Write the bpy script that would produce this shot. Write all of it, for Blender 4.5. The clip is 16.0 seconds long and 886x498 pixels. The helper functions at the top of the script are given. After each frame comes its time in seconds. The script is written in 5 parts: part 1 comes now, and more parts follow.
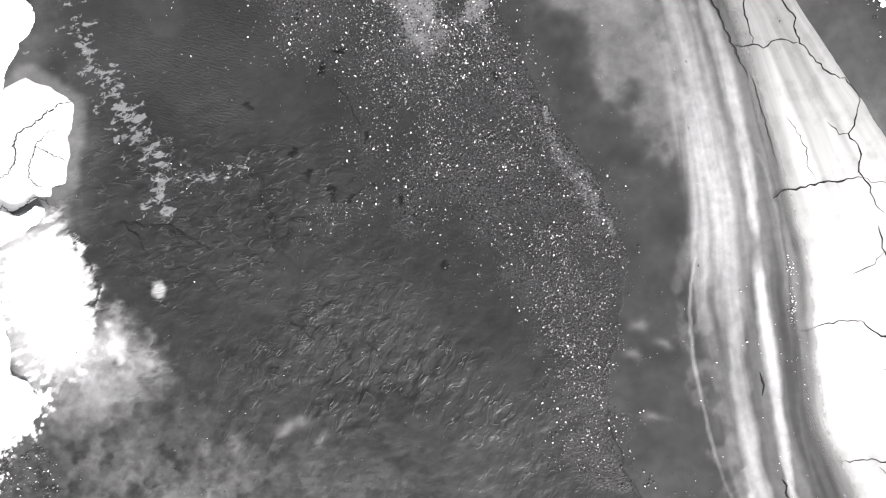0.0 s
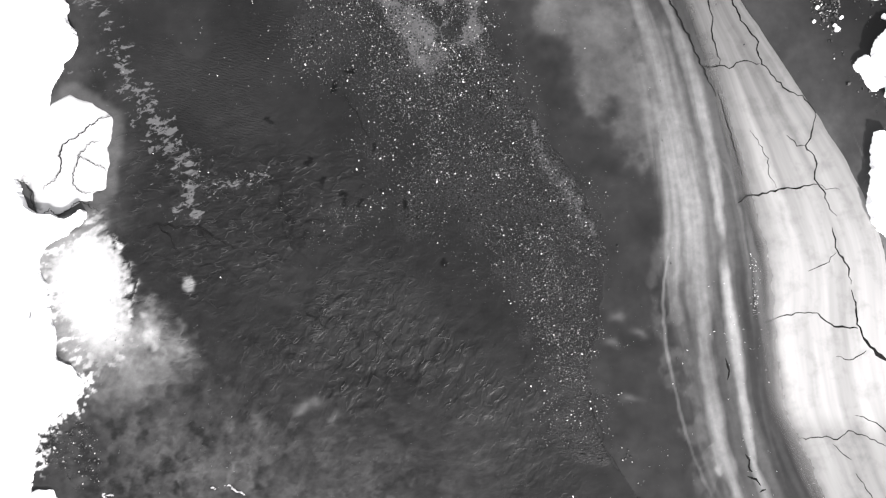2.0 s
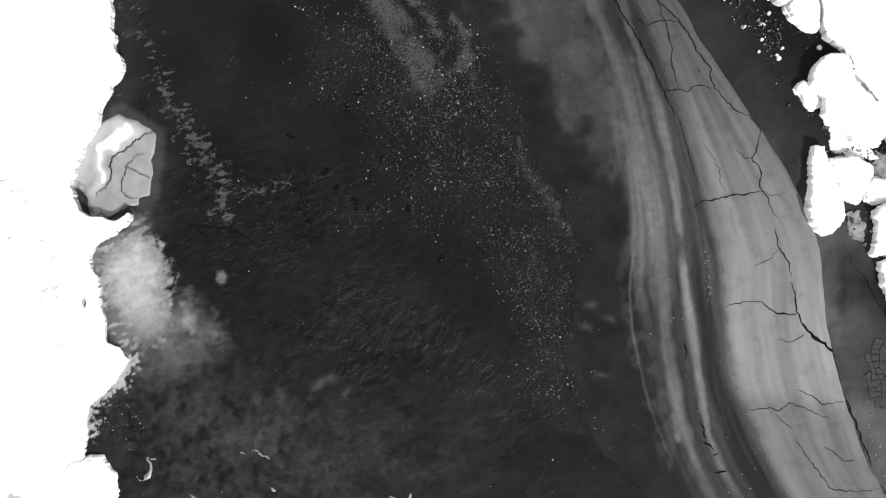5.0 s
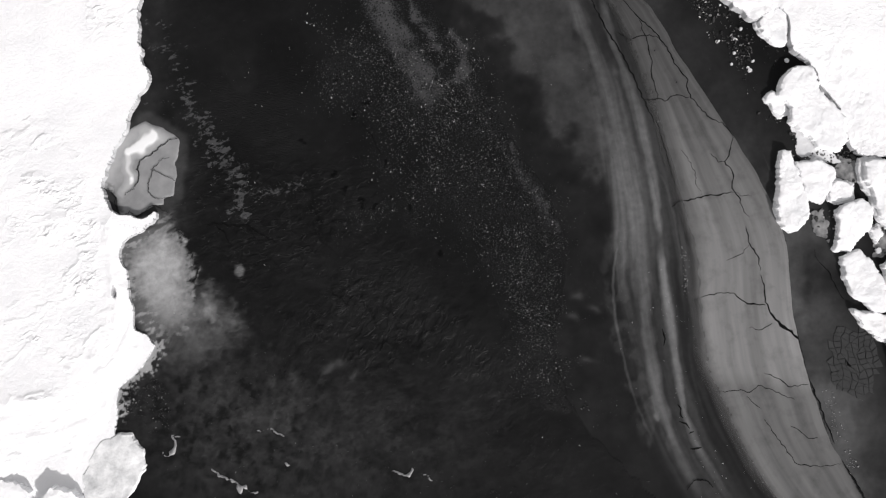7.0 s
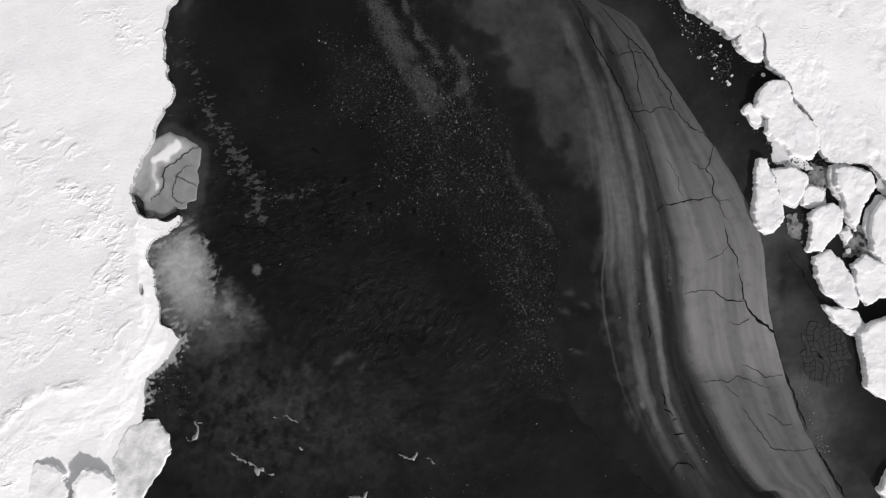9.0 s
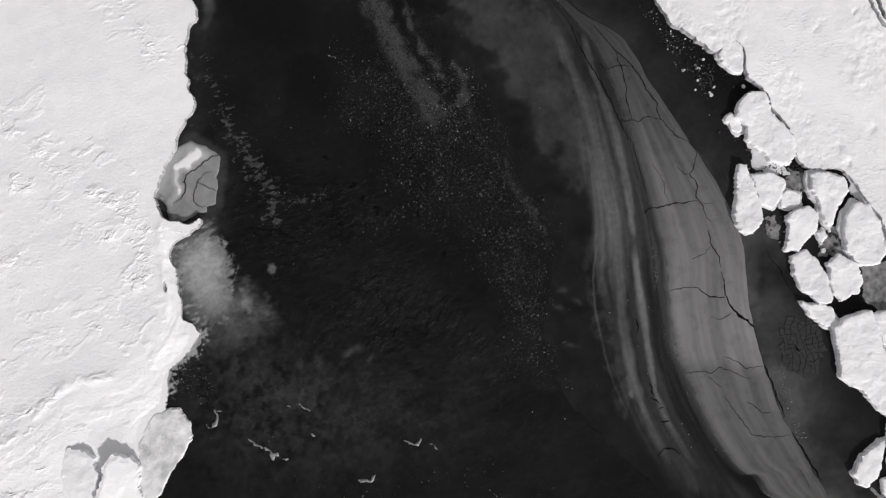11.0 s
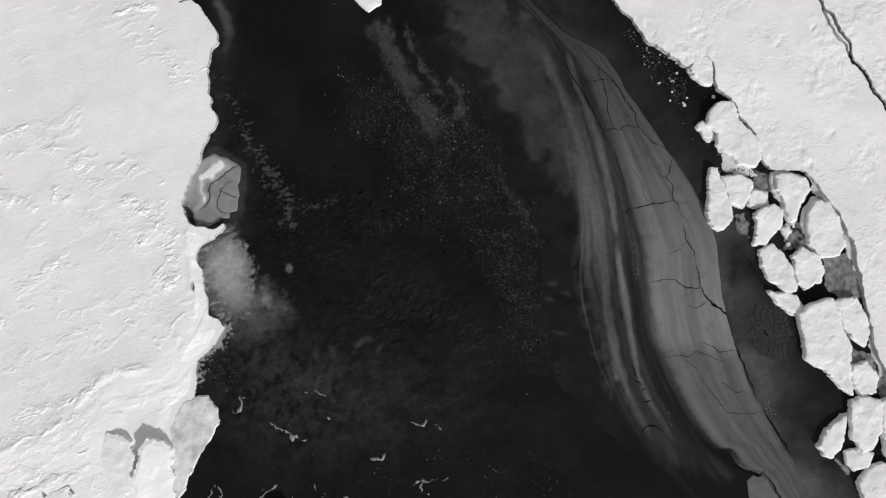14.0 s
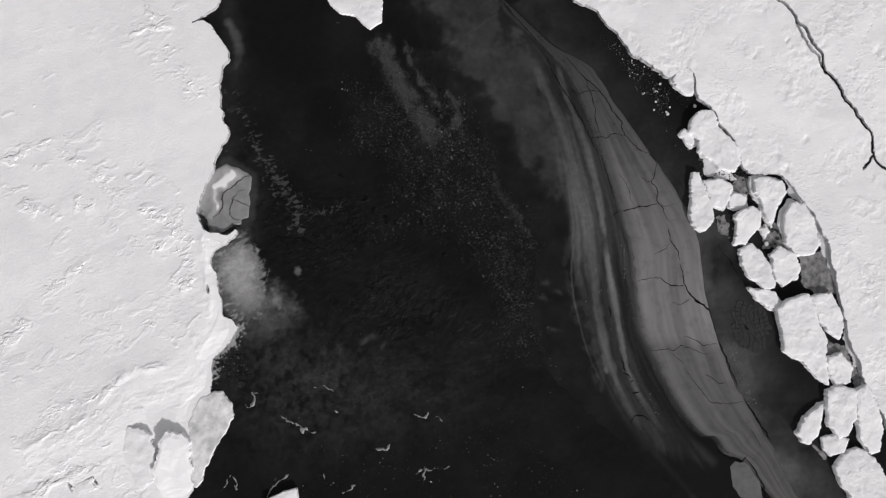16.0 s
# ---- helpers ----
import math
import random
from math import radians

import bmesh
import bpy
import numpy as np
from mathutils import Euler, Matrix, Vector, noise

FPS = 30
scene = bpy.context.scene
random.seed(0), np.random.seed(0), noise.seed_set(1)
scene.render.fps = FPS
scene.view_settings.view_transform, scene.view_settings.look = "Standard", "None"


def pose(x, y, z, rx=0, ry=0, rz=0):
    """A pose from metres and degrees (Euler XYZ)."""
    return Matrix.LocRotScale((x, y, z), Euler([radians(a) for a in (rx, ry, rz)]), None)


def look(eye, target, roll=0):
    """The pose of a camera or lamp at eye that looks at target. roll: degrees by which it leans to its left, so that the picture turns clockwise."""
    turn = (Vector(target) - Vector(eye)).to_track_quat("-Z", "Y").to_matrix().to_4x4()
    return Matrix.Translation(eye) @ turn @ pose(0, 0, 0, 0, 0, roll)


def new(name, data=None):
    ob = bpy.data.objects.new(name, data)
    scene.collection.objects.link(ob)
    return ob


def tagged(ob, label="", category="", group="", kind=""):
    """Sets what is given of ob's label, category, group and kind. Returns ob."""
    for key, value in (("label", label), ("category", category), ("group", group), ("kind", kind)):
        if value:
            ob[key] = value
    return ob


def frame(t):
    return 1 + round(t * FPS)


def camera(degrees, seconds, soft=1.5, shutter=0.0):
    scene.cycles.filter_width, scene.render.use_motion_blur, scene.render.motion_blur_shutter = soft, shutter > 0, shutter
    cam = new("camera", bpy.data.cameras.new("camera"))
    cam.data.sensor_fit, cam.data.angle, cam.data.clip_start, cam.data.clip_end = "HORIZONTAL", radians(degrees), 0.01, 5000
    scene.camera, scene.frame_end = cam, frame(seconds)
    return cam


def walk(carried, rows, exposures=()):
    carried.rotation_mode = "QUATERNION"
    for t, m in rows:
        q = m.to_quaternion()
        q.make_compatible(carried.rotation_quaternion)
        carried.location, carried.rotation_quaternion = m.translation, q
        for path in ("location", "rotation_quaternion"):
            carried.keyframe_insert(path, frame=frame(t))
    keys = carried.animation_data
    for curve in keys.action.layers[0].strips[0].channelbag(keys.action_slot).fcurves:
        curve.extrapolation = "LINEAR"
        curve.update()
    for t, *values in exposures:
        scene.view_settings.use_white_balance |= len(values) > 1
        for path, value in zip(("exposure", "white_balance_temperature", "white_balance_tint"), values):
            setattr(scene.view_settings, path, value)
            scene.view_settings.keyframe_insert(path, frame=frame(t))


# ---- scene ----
cam = camera(73.7, 16.0, soft=1.25)
# seconds, place, small turns off the straight-down view
PATH = [
    (0, -0.867, -1.341, 39.451, 2.198, -1.258, -0.353),
    (0.5, -0.957, -1.418, 40.579, 2.230, -1.292, -0.356),
    (1, -0.965, -1.502, 41.750, 2.265, -1.295, -0.307),
    (1.5, -0.951, -1.610, 42.968, 2.300, -1.267, -0.311),
    (2, -0.928, -1.715, 44.143, 2.367, -1.262, -0.293),
    (2.5, -0.974, -1.856, 45.327, 2.468, -1.302, -0.291),
    (3, -1.050, -2.016, 46.511, 2.591, -1.389, -0.314),
    (3.5, -1.126, -2.166, 47.679, 2.679, -1.471, -0.313),
    (4, -1.175, -2.312, 48.878, 2.751, -1.552, -0.321),
    (6.5, -1.367, -3.157, 54.801, 2.923, -1.781, -0.330),
    (7, -1.459, -3.309, 55.994, 2.898, -1.821, -0.339),
    (7.5, -1.553, -3.398, 57.102, 2.906, -1.821, -0.329),
    (8, -1.605, -3.472, 58.279, 2.928, -1.791, -0.326),
    (8.5, -1.665, -3.549, 59.443, 2.987, -1.780, -0.334),
    (9, -1.755, -3.626, 60.553, 3.046, -1.787, -0.345),
    (11.5, -2.027, -4.266, 66.162, 3.361, -1.642, -0.518),
    (12, -2.112, -4.418, 67.291, 3.431, -1.642, -0.738),
    (12.5, -2.225, -4.595, 68.400, 3.527, -1.672, -0.911),
    (13, -2.306, -4.815, 69.509, 3.610, -1.676, -1.029),
    (13.5, -2.374, -5.034, 70.618, 3.694, -1.692, -1.159),
    (14, -2.361, -5.215, 71.746, 3.799, -1.684, -1.299),
    (14.5, -2.339, -5.344, 72.882, 3.880, -1.719, -1.425),
    (15, -2.372, -5.419, 74.034, 3.962, -1.718, -1.596),
    (15.5, -2.440, -5.500, 75.194, 4.037, -1.729, -1.738),
    (16, -2.516, -5.583, 76.374, 4.097, -1.730, -1.884),
]
STOPS = [(0, 3.38), (1.5, 2.95), (3.5, 2.03), (4.2, 1.66), (6.5, 0.75), (7.5, 0.53), (9.0, 0.35), (11.5, 0.2), (12.5, 0.17), (14.5, 0.12), (16, 0.1)]
STOPS = [(t, stops, 6570, 12.5) for t, stops in STOPS]
walk(cam, [(t, pose(x, y, z, rx, ry, rz)) for t, x, y, z, rx, ry, rz in PATH], STOPS)

# ---- light: low winter sun, pale sky ----
SUN_ELEVATION, SUN_AZIMUTH = radians(26), radians(152)  # azimuth from +y towards +x
world = bpy.data.worlds.new("winter_sky")
scene.world = world
world.use_nodes = True
wn, wl = world.node_tree.nodes, world.node_tree.links
sky = wn.new("ShaderNodeTexSky")
sky.sky_type, sky.sun_disc = "NISHITA", False
sky.sun_elevation, sky.sun_rotation = SUN_ELEVATION, SUN_AZIMUTH
pale = wn.new("ShaderNodeHueSaturation")
pale.inputs["Saturation"].default_value = 0.04
wl.new(sky.outputs[0], pale.inputs["Color"])
wl.new(pale.outputs[0], wn["Background"].inputs["Color"])
wn["Background"].inputs["Strength"].default_value = 0.1
sun_data = bpy.data.lights.new("sun", "SUN")
sun_data.energy, sun_data.angle, sun_data.color = 2.95, radians(2), (1.0, 0.985, 0.97)
sun = new("sun", sun_data)
sun_way = Vector((math.sin(SUN_AZIMUTH) * math.cos(SUN_ELEVATION), math.cos(SUN_AZIMUTH) * math.cos(SUN_ELEVATION), math.sin(SUN_ELEVATION)))
sun.matrix_world = look(sun_way * 100, (0, 0, 0))


# ---- noise and shapes on arrays ----
def value_noise(x, y, seed=0):
    xi, yi = np.floor(x).astype(np.int64), np.floor(y).astype(np.int64)
    fx, fy = x - xi, y - yi
    fx, fy = fx * fx * fx * (fx * (fx * 6 - 15) + 10), fy * fy * fy * (fy * (fy * 6 - 15) + 10)

    def lattice(a, b):
        h = (a * 374761393 + b * 668265263 + seed * 1274126177) & 0xFFFFFFFF
        h = ((h ^ (h >> 13)) * 1274126177) & 0xFFFFFFFF
        return ((h ^ (h >> 16)) & 0xFFFFFF) / float(0xFFFFFF)

    low = lattice(xi, yi) * (1 - fx) + lattice(xi + 1, yi) * fx
    high = lattice(xi, yi + 1) * (1 - fx) + lattice(xi + 1, yi + 1) * fx
    return low * (1 - fy) + high * fy


def fbm(x, y, seed=0, octaves=4):
    """Layered noise, about -1 to 1."""
    total, size = 0.0, 0.0
    for k in range(octaves):
        a = 0.5 ** k
        c, s = math.cos(k * 0.9 + 0.3), math.sin(k * 0.9 + 0.3)
        total = total + a * (2 * value_noise((x * c - y * s) * 2 ** k, (x * s + y * c) * 2 ** k, seed + 17 * k) - 1)
        size += a
    return total / size * 1.6


def ridged(x, y, seed=0, octaves=3):
    """Sharp crests, 0 to 1."""
    total, size = 0.0, 0.0
    for k in range(octaves):
        a = 0.5 ** k
        total = total + a * (1 - np.abs(2 * value_noise(x * 2 ** k, y * 2 ** k, seed + 31 * k) - 1)) ** 2
        size += a
    return total / size


def smooth(lo, hi, v):
    t = np.clip((v - lo) / (hi - lo), 0, 1)
    return t * t * (3 - 2 * t)


def close_by(x, y, points, reach):
    xs, ys = [p[0] for p in points], [p[1] for p in points]
    return (x > min(xs) - reach) & (x < max(xs) + reach) & (y > min(ys) - reach) & (y < max(ys) + reach)


def line_distance(x, y, points, reach=None):
    """Distance to a chain of points, and how far along it (0 to 1) the nearest spot lies; beyond the reach just a large value."""
    if reach:
        some = close_by(x, y, points, reach)
        best, along = np.full(x.shape, 1e3), np.zeros(x.shape)
        best[some], along[some] = line_distance(x[some], y[some], points)
        return best, along
    best, along = np.full(x.shape, 1e9), np.zeros(x.shape)
    n = len(points) - 1
    for k in range(n):
        (ax, ay), (bx, by) = points[k], points[k + 1]
        dx, dy = bx - ax, by - ay
        t = np.clip(((x - ax) * dx + (y - ay) * dy) / (dx * dx + dy * dy + 1e-12), 0, 1)
        d = (x - ax - t * dx) ** 2 + (y - ay - t * dy) ** 2
        near = d < best
        best = np.where(near, d, best)
        along = np.where(near, (k + t) / n, along)
    return np.sqrt(best), along


def inside_distance(x, y, points, reach=None):
    """Signed distance to a closed outline: positive inside."""
    if reach:
        some = close_by(x, y, points, reach)
        out = np.full(x.shape, -1e3)
        out[some] = inside_distance(x[some], y[some], points)
        return out
    d, _ = line_distance(x, y, list(points) + [points[0]])
    inside = np.zeros(x.shape, bool)
    for k in range(len(points)):
        (ax, ay), (bx, by) = points[k - 1], points[k]
        if ay == by:
            continue
        inside ^= ((ay > y) != (by > y)) & (x < (bx - ax) * (y - ay) / (by - ay) + ax)
    return np.where(inside, d, -d)


def spline(points, steps=8):
    """A smooth chain through the points."""
    p = [points[0]] + list(points) + [points[-1]]
    out = []
    for k in range(1, len(p) - 2):
        for s in range(steps):
            t = s / steps
            out.append(tuple(0.5 * (2 * p[k][i] + (p[k + 1][i] - p[k - 1][i]) * t + (2 * p[k - 1][i] - 5 * p[k][i] + 4 * p[k + 1][i] - p[k + 2][i]) * t * t
                       + (3 * p[k][i] - p[k - 1][i] - 3 * p[k + 1][i] + p[k + 2][i]) * t ** 3) for i in (0, 1)))
    return out + [tuple(points[-1])]


def jagged(points, seed, rounds=4, rough=0.22):
    """A chain broken up into ever smaller crooked pieces."""
    rng = random.Random(seed)
    for k in range(rounds):
        out = [points[0]]
        for (ax, ay), (bx, by) in zip(points, points[1:]):
            d, off = math.hypot(bx - ax, by - ay), rng.uniform(-rough, rough)
            out += [((ax + bx) / 2 - (by - ay) * off, (ay + by) / 2 + (bx - ax) * off), (bx, by)]
        points = out
    return points


def blob(x, y, cx, cy, rx, ry, turn=0):
    c, s = math.cos(radians(turn)), math.sin(radians(turn))
    u, v = ((x - cx) * c + (y - cy) * s) / rx, (-(x - cx) * s + (y - cy) * c) / ry
    return np.exp(-(u * u + v * v))


def steps_between(lo, hi, fine_lo, fine_hi, fine, growth=1.25, most=40.0, mid=None):
    """Grid lines that are fine between two values and grow coarser outwards; mid: a reach beyond which they may grow freely, and the widest step within it."""
    core = list(np.arange(fine_lo, fine_hi + fine / 2, fine))

    def outwards(start, end, way):
        out, at, s = [], start, fine
        while (at - end) * way < 0:
            s = min(s * (1.03 if mid and abs(at) < mid[0] else growth), mid[1] if mid and abs(at) < mid[0] else most)
            at += way * s
            out.append(at)
        return out

    return np.array(outwards(core[0], lo, -1)[::-1] + core + outwards(core[-1], hi, 1))


def upright(X, Y, sd, reach=0.11):
    """Shifts that bring the grid points beside an edge onto it, so that the face below it stands upright."""
    if min(X.shape) < 3:
        return {}
    gy, gx = np.gradient(sd, Y[:, 0], X[0, :])
    size = np.maximum(gx * gx + gy * gy, 0.25)
    move = np.where(np.abs(sd) < reach, np.where(sd < 0, -sd - 0.012, -sd), 0.0)
    return {"dx": move * gx / size, "dy": move * gy / size}


def field_mesh(name, xs, ys, shape, floor=-0.35, origin=(0, 0)):
    """A surface z = shape(X, Y) over grid lines; what lies wholly under the floor is left out. shape may also give values by name, kept as attributes."""
    X, Y = np.meshgrid(xs, ys)
    made = shape(X, Y)
    Z, extra = made if isinstance(made, tuple) else (made, {})
    ny, nx = X.shape
    number = np.arange(nx * ny).reshape(ny, nx)
    quads = np.stack([number[:-1, :-1], number[:-1, 1:], number[1:, 1:], number[1:, :-1]], -1).reshape(-1, 4)
    flat = Z.ravel()
    quads = quads[(flat[quads] > floor).any(1)]
    used, back = np.unique(quads, return_inverse=True)
    quads = back.reshape(-1, 4)
    X, Y = X + extra.pop("dx", 0.0), Y + extra.pop("dy", 0.0)
    co = np.stack([X.ravel()[used] - origin[0], Y.ravel()[used] - origin[1], flat[used]], -1)
    me = bpy.data.meshes.new(name)
    me.vertices.add(len(co))
    me.vertices.foreach_set("co", co.astype(np.float32).ravel())
    me.loops.add(quads.size)
    me.loops.foreach_set("vertex_index", quads.astype(np.int32).ravel())
    me.polygons.add(len(quads))
    me.polygons.foreach_set("loop_start", np.arange(0, quads.size, 4, dtype=np.int32))
    me.polygons.foreach_set("loop_total", np.full(len(quads), 4, np.int32))
    me.polygons.foreach_set("use_smooth", np.ones(len(quads), bool))
    me.update(calc_edges=True)
    for key, values in extra.items():
        me.attributes.new(key, "FLOAT", "POINT").data.foreach_set("value", np.broadcast_to(values, X.shape).ravel()[used].astype(np.float32))
    me.validate()
    return me


# ---- materials ----
def material(name):
    m = bpy.data.materials.new(name)
    m.use_nodes = True
    return m, m.node_tree.nodes, m.node_tree.links, m.node_tree.nodes["Principled BSDF"]


def tex(nodes, links, scale, detail=4, rough=0.55, vector=None, kind="ShaderNodeTexNoise"):
    n = nodes.new(kind)
    n.inputs["Scale"].default_value = scale
    if kind == "ShaderNodeTexNoise":
        n.inputs["Detail"].default_value, n.inputs["Roughness"].default_value = detail, rough
    if vector is None:
        vector = nodes.new("ShaderNodeTexCoord").outputs["Object"]
    links.new(vector, n.inputs["Vector"])
    return n


def ramp(nodes, links, source, stops):
    r = nodes.new("ShaderNodeValToRGB")
    while len(r.color_ramp.elements) < len(stops):
        r.color_ramp.elements.new(0.5)
    for e, (at, value) in zip(r.color_ramp.elements, stops):
        e.position = at
        e.color = (*value, 1) if isinstance(value, tuple) else (value, value, value, 1)
    links.new(source, r.inputs["Fac"])
    return r.outputs["Color"]


def maths(nodes, links, op, a, b=None, clamp=False):
    n = nodes.new("ShaderNodeMath")
    n.operation, n.use_clamp = op, clamp
    for k, v in enumerate((a, b)):
        if v is None:
            continue
        if isinstance(v, (int, float)):
            n.inputs[k].default_value = v
        else:
            links.new(v, n.inputs[k])
    return n.outputs[0]


def mixed(nodes, links, fac, a, b):
    n = nodes.new("ShaderNodeMix")
    n.data_type = "RGBA"
    for key, v in ((0, fac), (6, a), (7, b)):
        if isinstance(v, tuple):
            n.inputs[key].default_value = (*v, 1)
        elif isinstance(v, (int, float)):
            n.inputs[key].default_value = v
        else:
            links.new(v, n.inputs[key])
    return n.outputs[2]


def bump(nodes, links, bsdf, height, strength, distance):
    b = nodes.new("ShaderNodeBump")
    b.inputs["Strength"].default_value, b.inputs["Distance"].default_value = strength, distance
    links.new(height, b.inputs["Height"])
    links.new(b.outputs[0], bsdf.inputs["Normal"])


def snow_material(name, base=(0.86, 0.86, 0.87), dark=(0.74, 0.75, 0.77), relief=0.042, patch=0.35, most=0.55):
    m, n, l, p = material(name)
    patches = tex(n, l, patch, 6, 0.65)
    l.new(mixed(n, l, ramp(n, l, patches.outputs["Fac"], [(0.4, 0.0), (0.7, most)]), base, dark), p.inputs["Base Color"])
    p.inputs["Roughness"].default_value = 0.75
    p.inputs["Specular IOR Level"].default_value = 0.2
    grain = tex(n, l, 3.2, 9, 0.68)
    crust = n.new("ShaderNodeAttribute")
    crust.attribute_name = "crust"
    lay = n.new("ShaderNodeMapping")
    lay.inputs["Rotation"].default_value = (0, 0, radians(-24))
    lay.inputs["Scale"].default_value = (1.0, 1.5, 1)
    l.new(n.new("ShaderNodeTexCoord").outputs["Object"], lay.inputs["Vector"])
    flakes = tex(n, l, 1.5, 7, 0.6, lay.outputs[0])
    lumps = maths(n, l, "MULTIPLY", ramp(n, l, flakes.outputs["Fac"], [(0.5, 0.0), (0.6, 1.0)]), crust.outputs["Fac"])
    height = maths(n, l, "ADD", maths(n, l, "MULTIPLY", grain.outputs["Fac"], relief * 2), maths(n, l, "MULTIPLY", lumps, 0.05))
    bump(n, l, p, height, 0.6, 1.0)
    return m


SNOW = snow_material("wind_packed_snow")
BLOCK_SNOW = snow_material("broken_floe_snow", (0.85, 0.85, 0.86), (0.68, 0.7, 0.72), 0.05)


def bare_ice_material(name, light, dark, scale=0.5):
    m, n, l, p = material(name)
    patches = tex(n, l, scale, 6, 0.6)
    l.new(ramp(n, l, patches.outputs["Fac"], [(0.3, dark), (0.7, light)]), p.inputs["Base Color"])
    p.inputs["Roughness"].default_value = 0.45
    p.inputs["Specular IOR Level"].default_value = 0.3
    bump(n, l, p, tex(n, l, 3.0, 6).outputs["Fac"], 0.4, 0.04)
    return m


# grey ice; on the blocks it also paints the shading of sloping snow flanks
FOOT_ICE = bare_ice_material("foot_ice_and_flank_shade", (0.7, 0.705, 0.715), (0.52, 0.525, 0.535), 0.9)
# side ice coloured darker to hold back the sun's glare on upright edges
SIDE_ICE = bare_ice_material("sun_dulled_side_ice", (0.5, 0.505, 0.515), (0.36, 0.365, 0.375), 1.2)
TONGUE_SNOW = snow_material("thin_wet_snow", (0.78, 0.785, 0.79), (0.25, 0.26, 0.27), 0.05, 0.55, 0.75)
BRASH_ICE = bare_ice_material("wet_brash_ice", (0.3, 0.3, 0.3), (0.05, 0.052, 0.054), 1.2)


def water_material():
    """Dark sea under a skin of new ice: milky where frazil has gathered, frosted where slush lies on it."""
    m, n, l, p = material("sea_under_new_ice")
    co = n.new("ShaderNodeTexCoord").outputs["Object"]

    def given(name):
        a = n.new("ShaderNodeAttribute")
        a.attribute_name = name
        return a.outputs["Fac"]

    def laid(turn, long, short):
        """Coordinates stretched along a direction."""
        lay = n.new("ShaderNodeMapping")
        lay.vector_type = "TEXTURE"
        lay.inputs["Rotation"].default_value = (0, 0, radians(turn))
        lay.inputs["Scale"].default_value = (long, short, 1)
        l.new(co, lay.inputs["Vector"])
        return lay.outputs[0]

    def times(*factors):
        out = factors[0]
        for f in factors[1:]:
            out = maths(n, l, "MULTIPLY", out, f)
        return out

    def plus(*terms):
        out = terms[0]
        for f in terms[1:]:
            out = maths(n, l, "ADD", out, f)
        return out

    def wrinkles(turn, long, short, wide):
        """Thin crooked crests and the soft swell that they stand on."""
        field = tex(n, l, 1.0, 2.0, 0.5, laid(turn, long, short))
        field.inputs["Distortion"].default_value = 0.35
        off = maths(n, l, "ABSOLUTE", maths(n, l, "SUBTRACT", field.outputs["Fac"], 0.5))
        gaps = tex(n, l, 1.0, 2, 0.5, laid(turn, 1.0, 0.8))
        crest = times(ramp(n, l, off, [(0.0, 1.0), (wide, 0.0)]), ramp(n, l, gaps.outputs["Fac"], [(0.44, 0.0), (0.58, 1.0)]))
        return crest, field.outputs["Fac"]

    fine = tex(n, l, 1.3, 8, 0.6, co)
    coarse = tex(n, l, 0.12, 4, 0.5, co)
    grain = tex(n, l, 8.0, 3, 0.7, co)
    rubble_grain = tex(n, l, 5.0, 5, 0.75, co)
    deep = mixed(n, l, ramp(n, l, coarse.outputs["Fac"], [(0.35, 0.0), (0.65, 1.0)]), (0.0019, 0.002, 0.0021), (0.0033, 0.0034, 0.0035))
    uneven = maths(n, l, "MULTIPLY", given("frazil"), maths(n, l, "ADD", maths(n, l, "MULTIPLY", fine.outputs["Fac"], 0.9), 0.55), True)
    milky = mixed(n, l, uneven, deep, (0.48, 0.485, 0.49))
    # granular crumbs in the chip field; dark specks paint pits and shards' shadows
    crumbs = times(given("crumb"), ramp(n, l, grain.outputs["Fac"], [(0.5, 0.0), (0.62, 1.0)]))
    milky = mixed(n, l, crumbs, milky, (0.03, 0.03, 0.031))
    cell = tex(n, l, 4.2, kind="ShaderNodeTexVoronoi", vector=co)
    shade = n.new("ShaderNodeSeparateColor")
    l.new(cell.outputs["Color"], shade.inputs[0])
    dots = times(ramp(n, l, cell.outputs["Distance"], [(0.22, 1.0), (0.34, 0.0)]), ramp(n, l, shade.outputs[0], [(0.52, 1.0), (0.57, 0.0)]))
    pit_shade = maths(n, l, "MAXIMUM", dots, ramp(n, l, rubble_grain.outputs["Fac"], [(0.38, 1.0), (0.45, 0.0)]))
    milky = mixed(n, l, times(given("crumb"), pit_shade), milky, (0.0008, 0.0008, 0.0009))
    # thin dusting, and flat flakes of frost with clear edges
    speck = tex(n, l, 6.5, 5, 0.8, co)
    dusted = plus(given("dusting"), times(maths(n, l, "SUBTRACT", speck.outputs["Fac"], 0.5), 2.2))
    grit = ramp(n, l, cell.outputs["Distance"], [(0.2, 0.1), (0.36, 1.0)])
    milky = mixed(n, l, times(ramp(n, l, dusted, [(0.36, 0.0), (0.52, 1.0)]), grit), milky, (0.052, 0.0525, 0.054))
    flake = tex(n, l, 1.0, 7, 0.68, laid(20, 0.75, 0.42))
    flake.inputs["Distortion"].default_value = 0.6
    lying = plus(given("frost"), times(maths(n, l, "SUBTRACT", flake.outputs["Fac"], 0.5), 2.5))
    milky = mixed(n, l, ramp(n, l, lying, [(0.43, 0.0), (0.52, 1.0)]), milky, (0.052, 0.0525, 0.054))
    # crooked wrinkles of the skin, in two lays, light on their crests painted paler
    crest_a, swell_a = wrinkles(13, 1.35, 0.8, 0.03)
    crest_b, swell_b = wrinkles(58, 1.35, 0.8, 0.03)
    on_a, on_b = times(crest_a, given("ripple_a")), times(crest_b, given("ripple_b"))
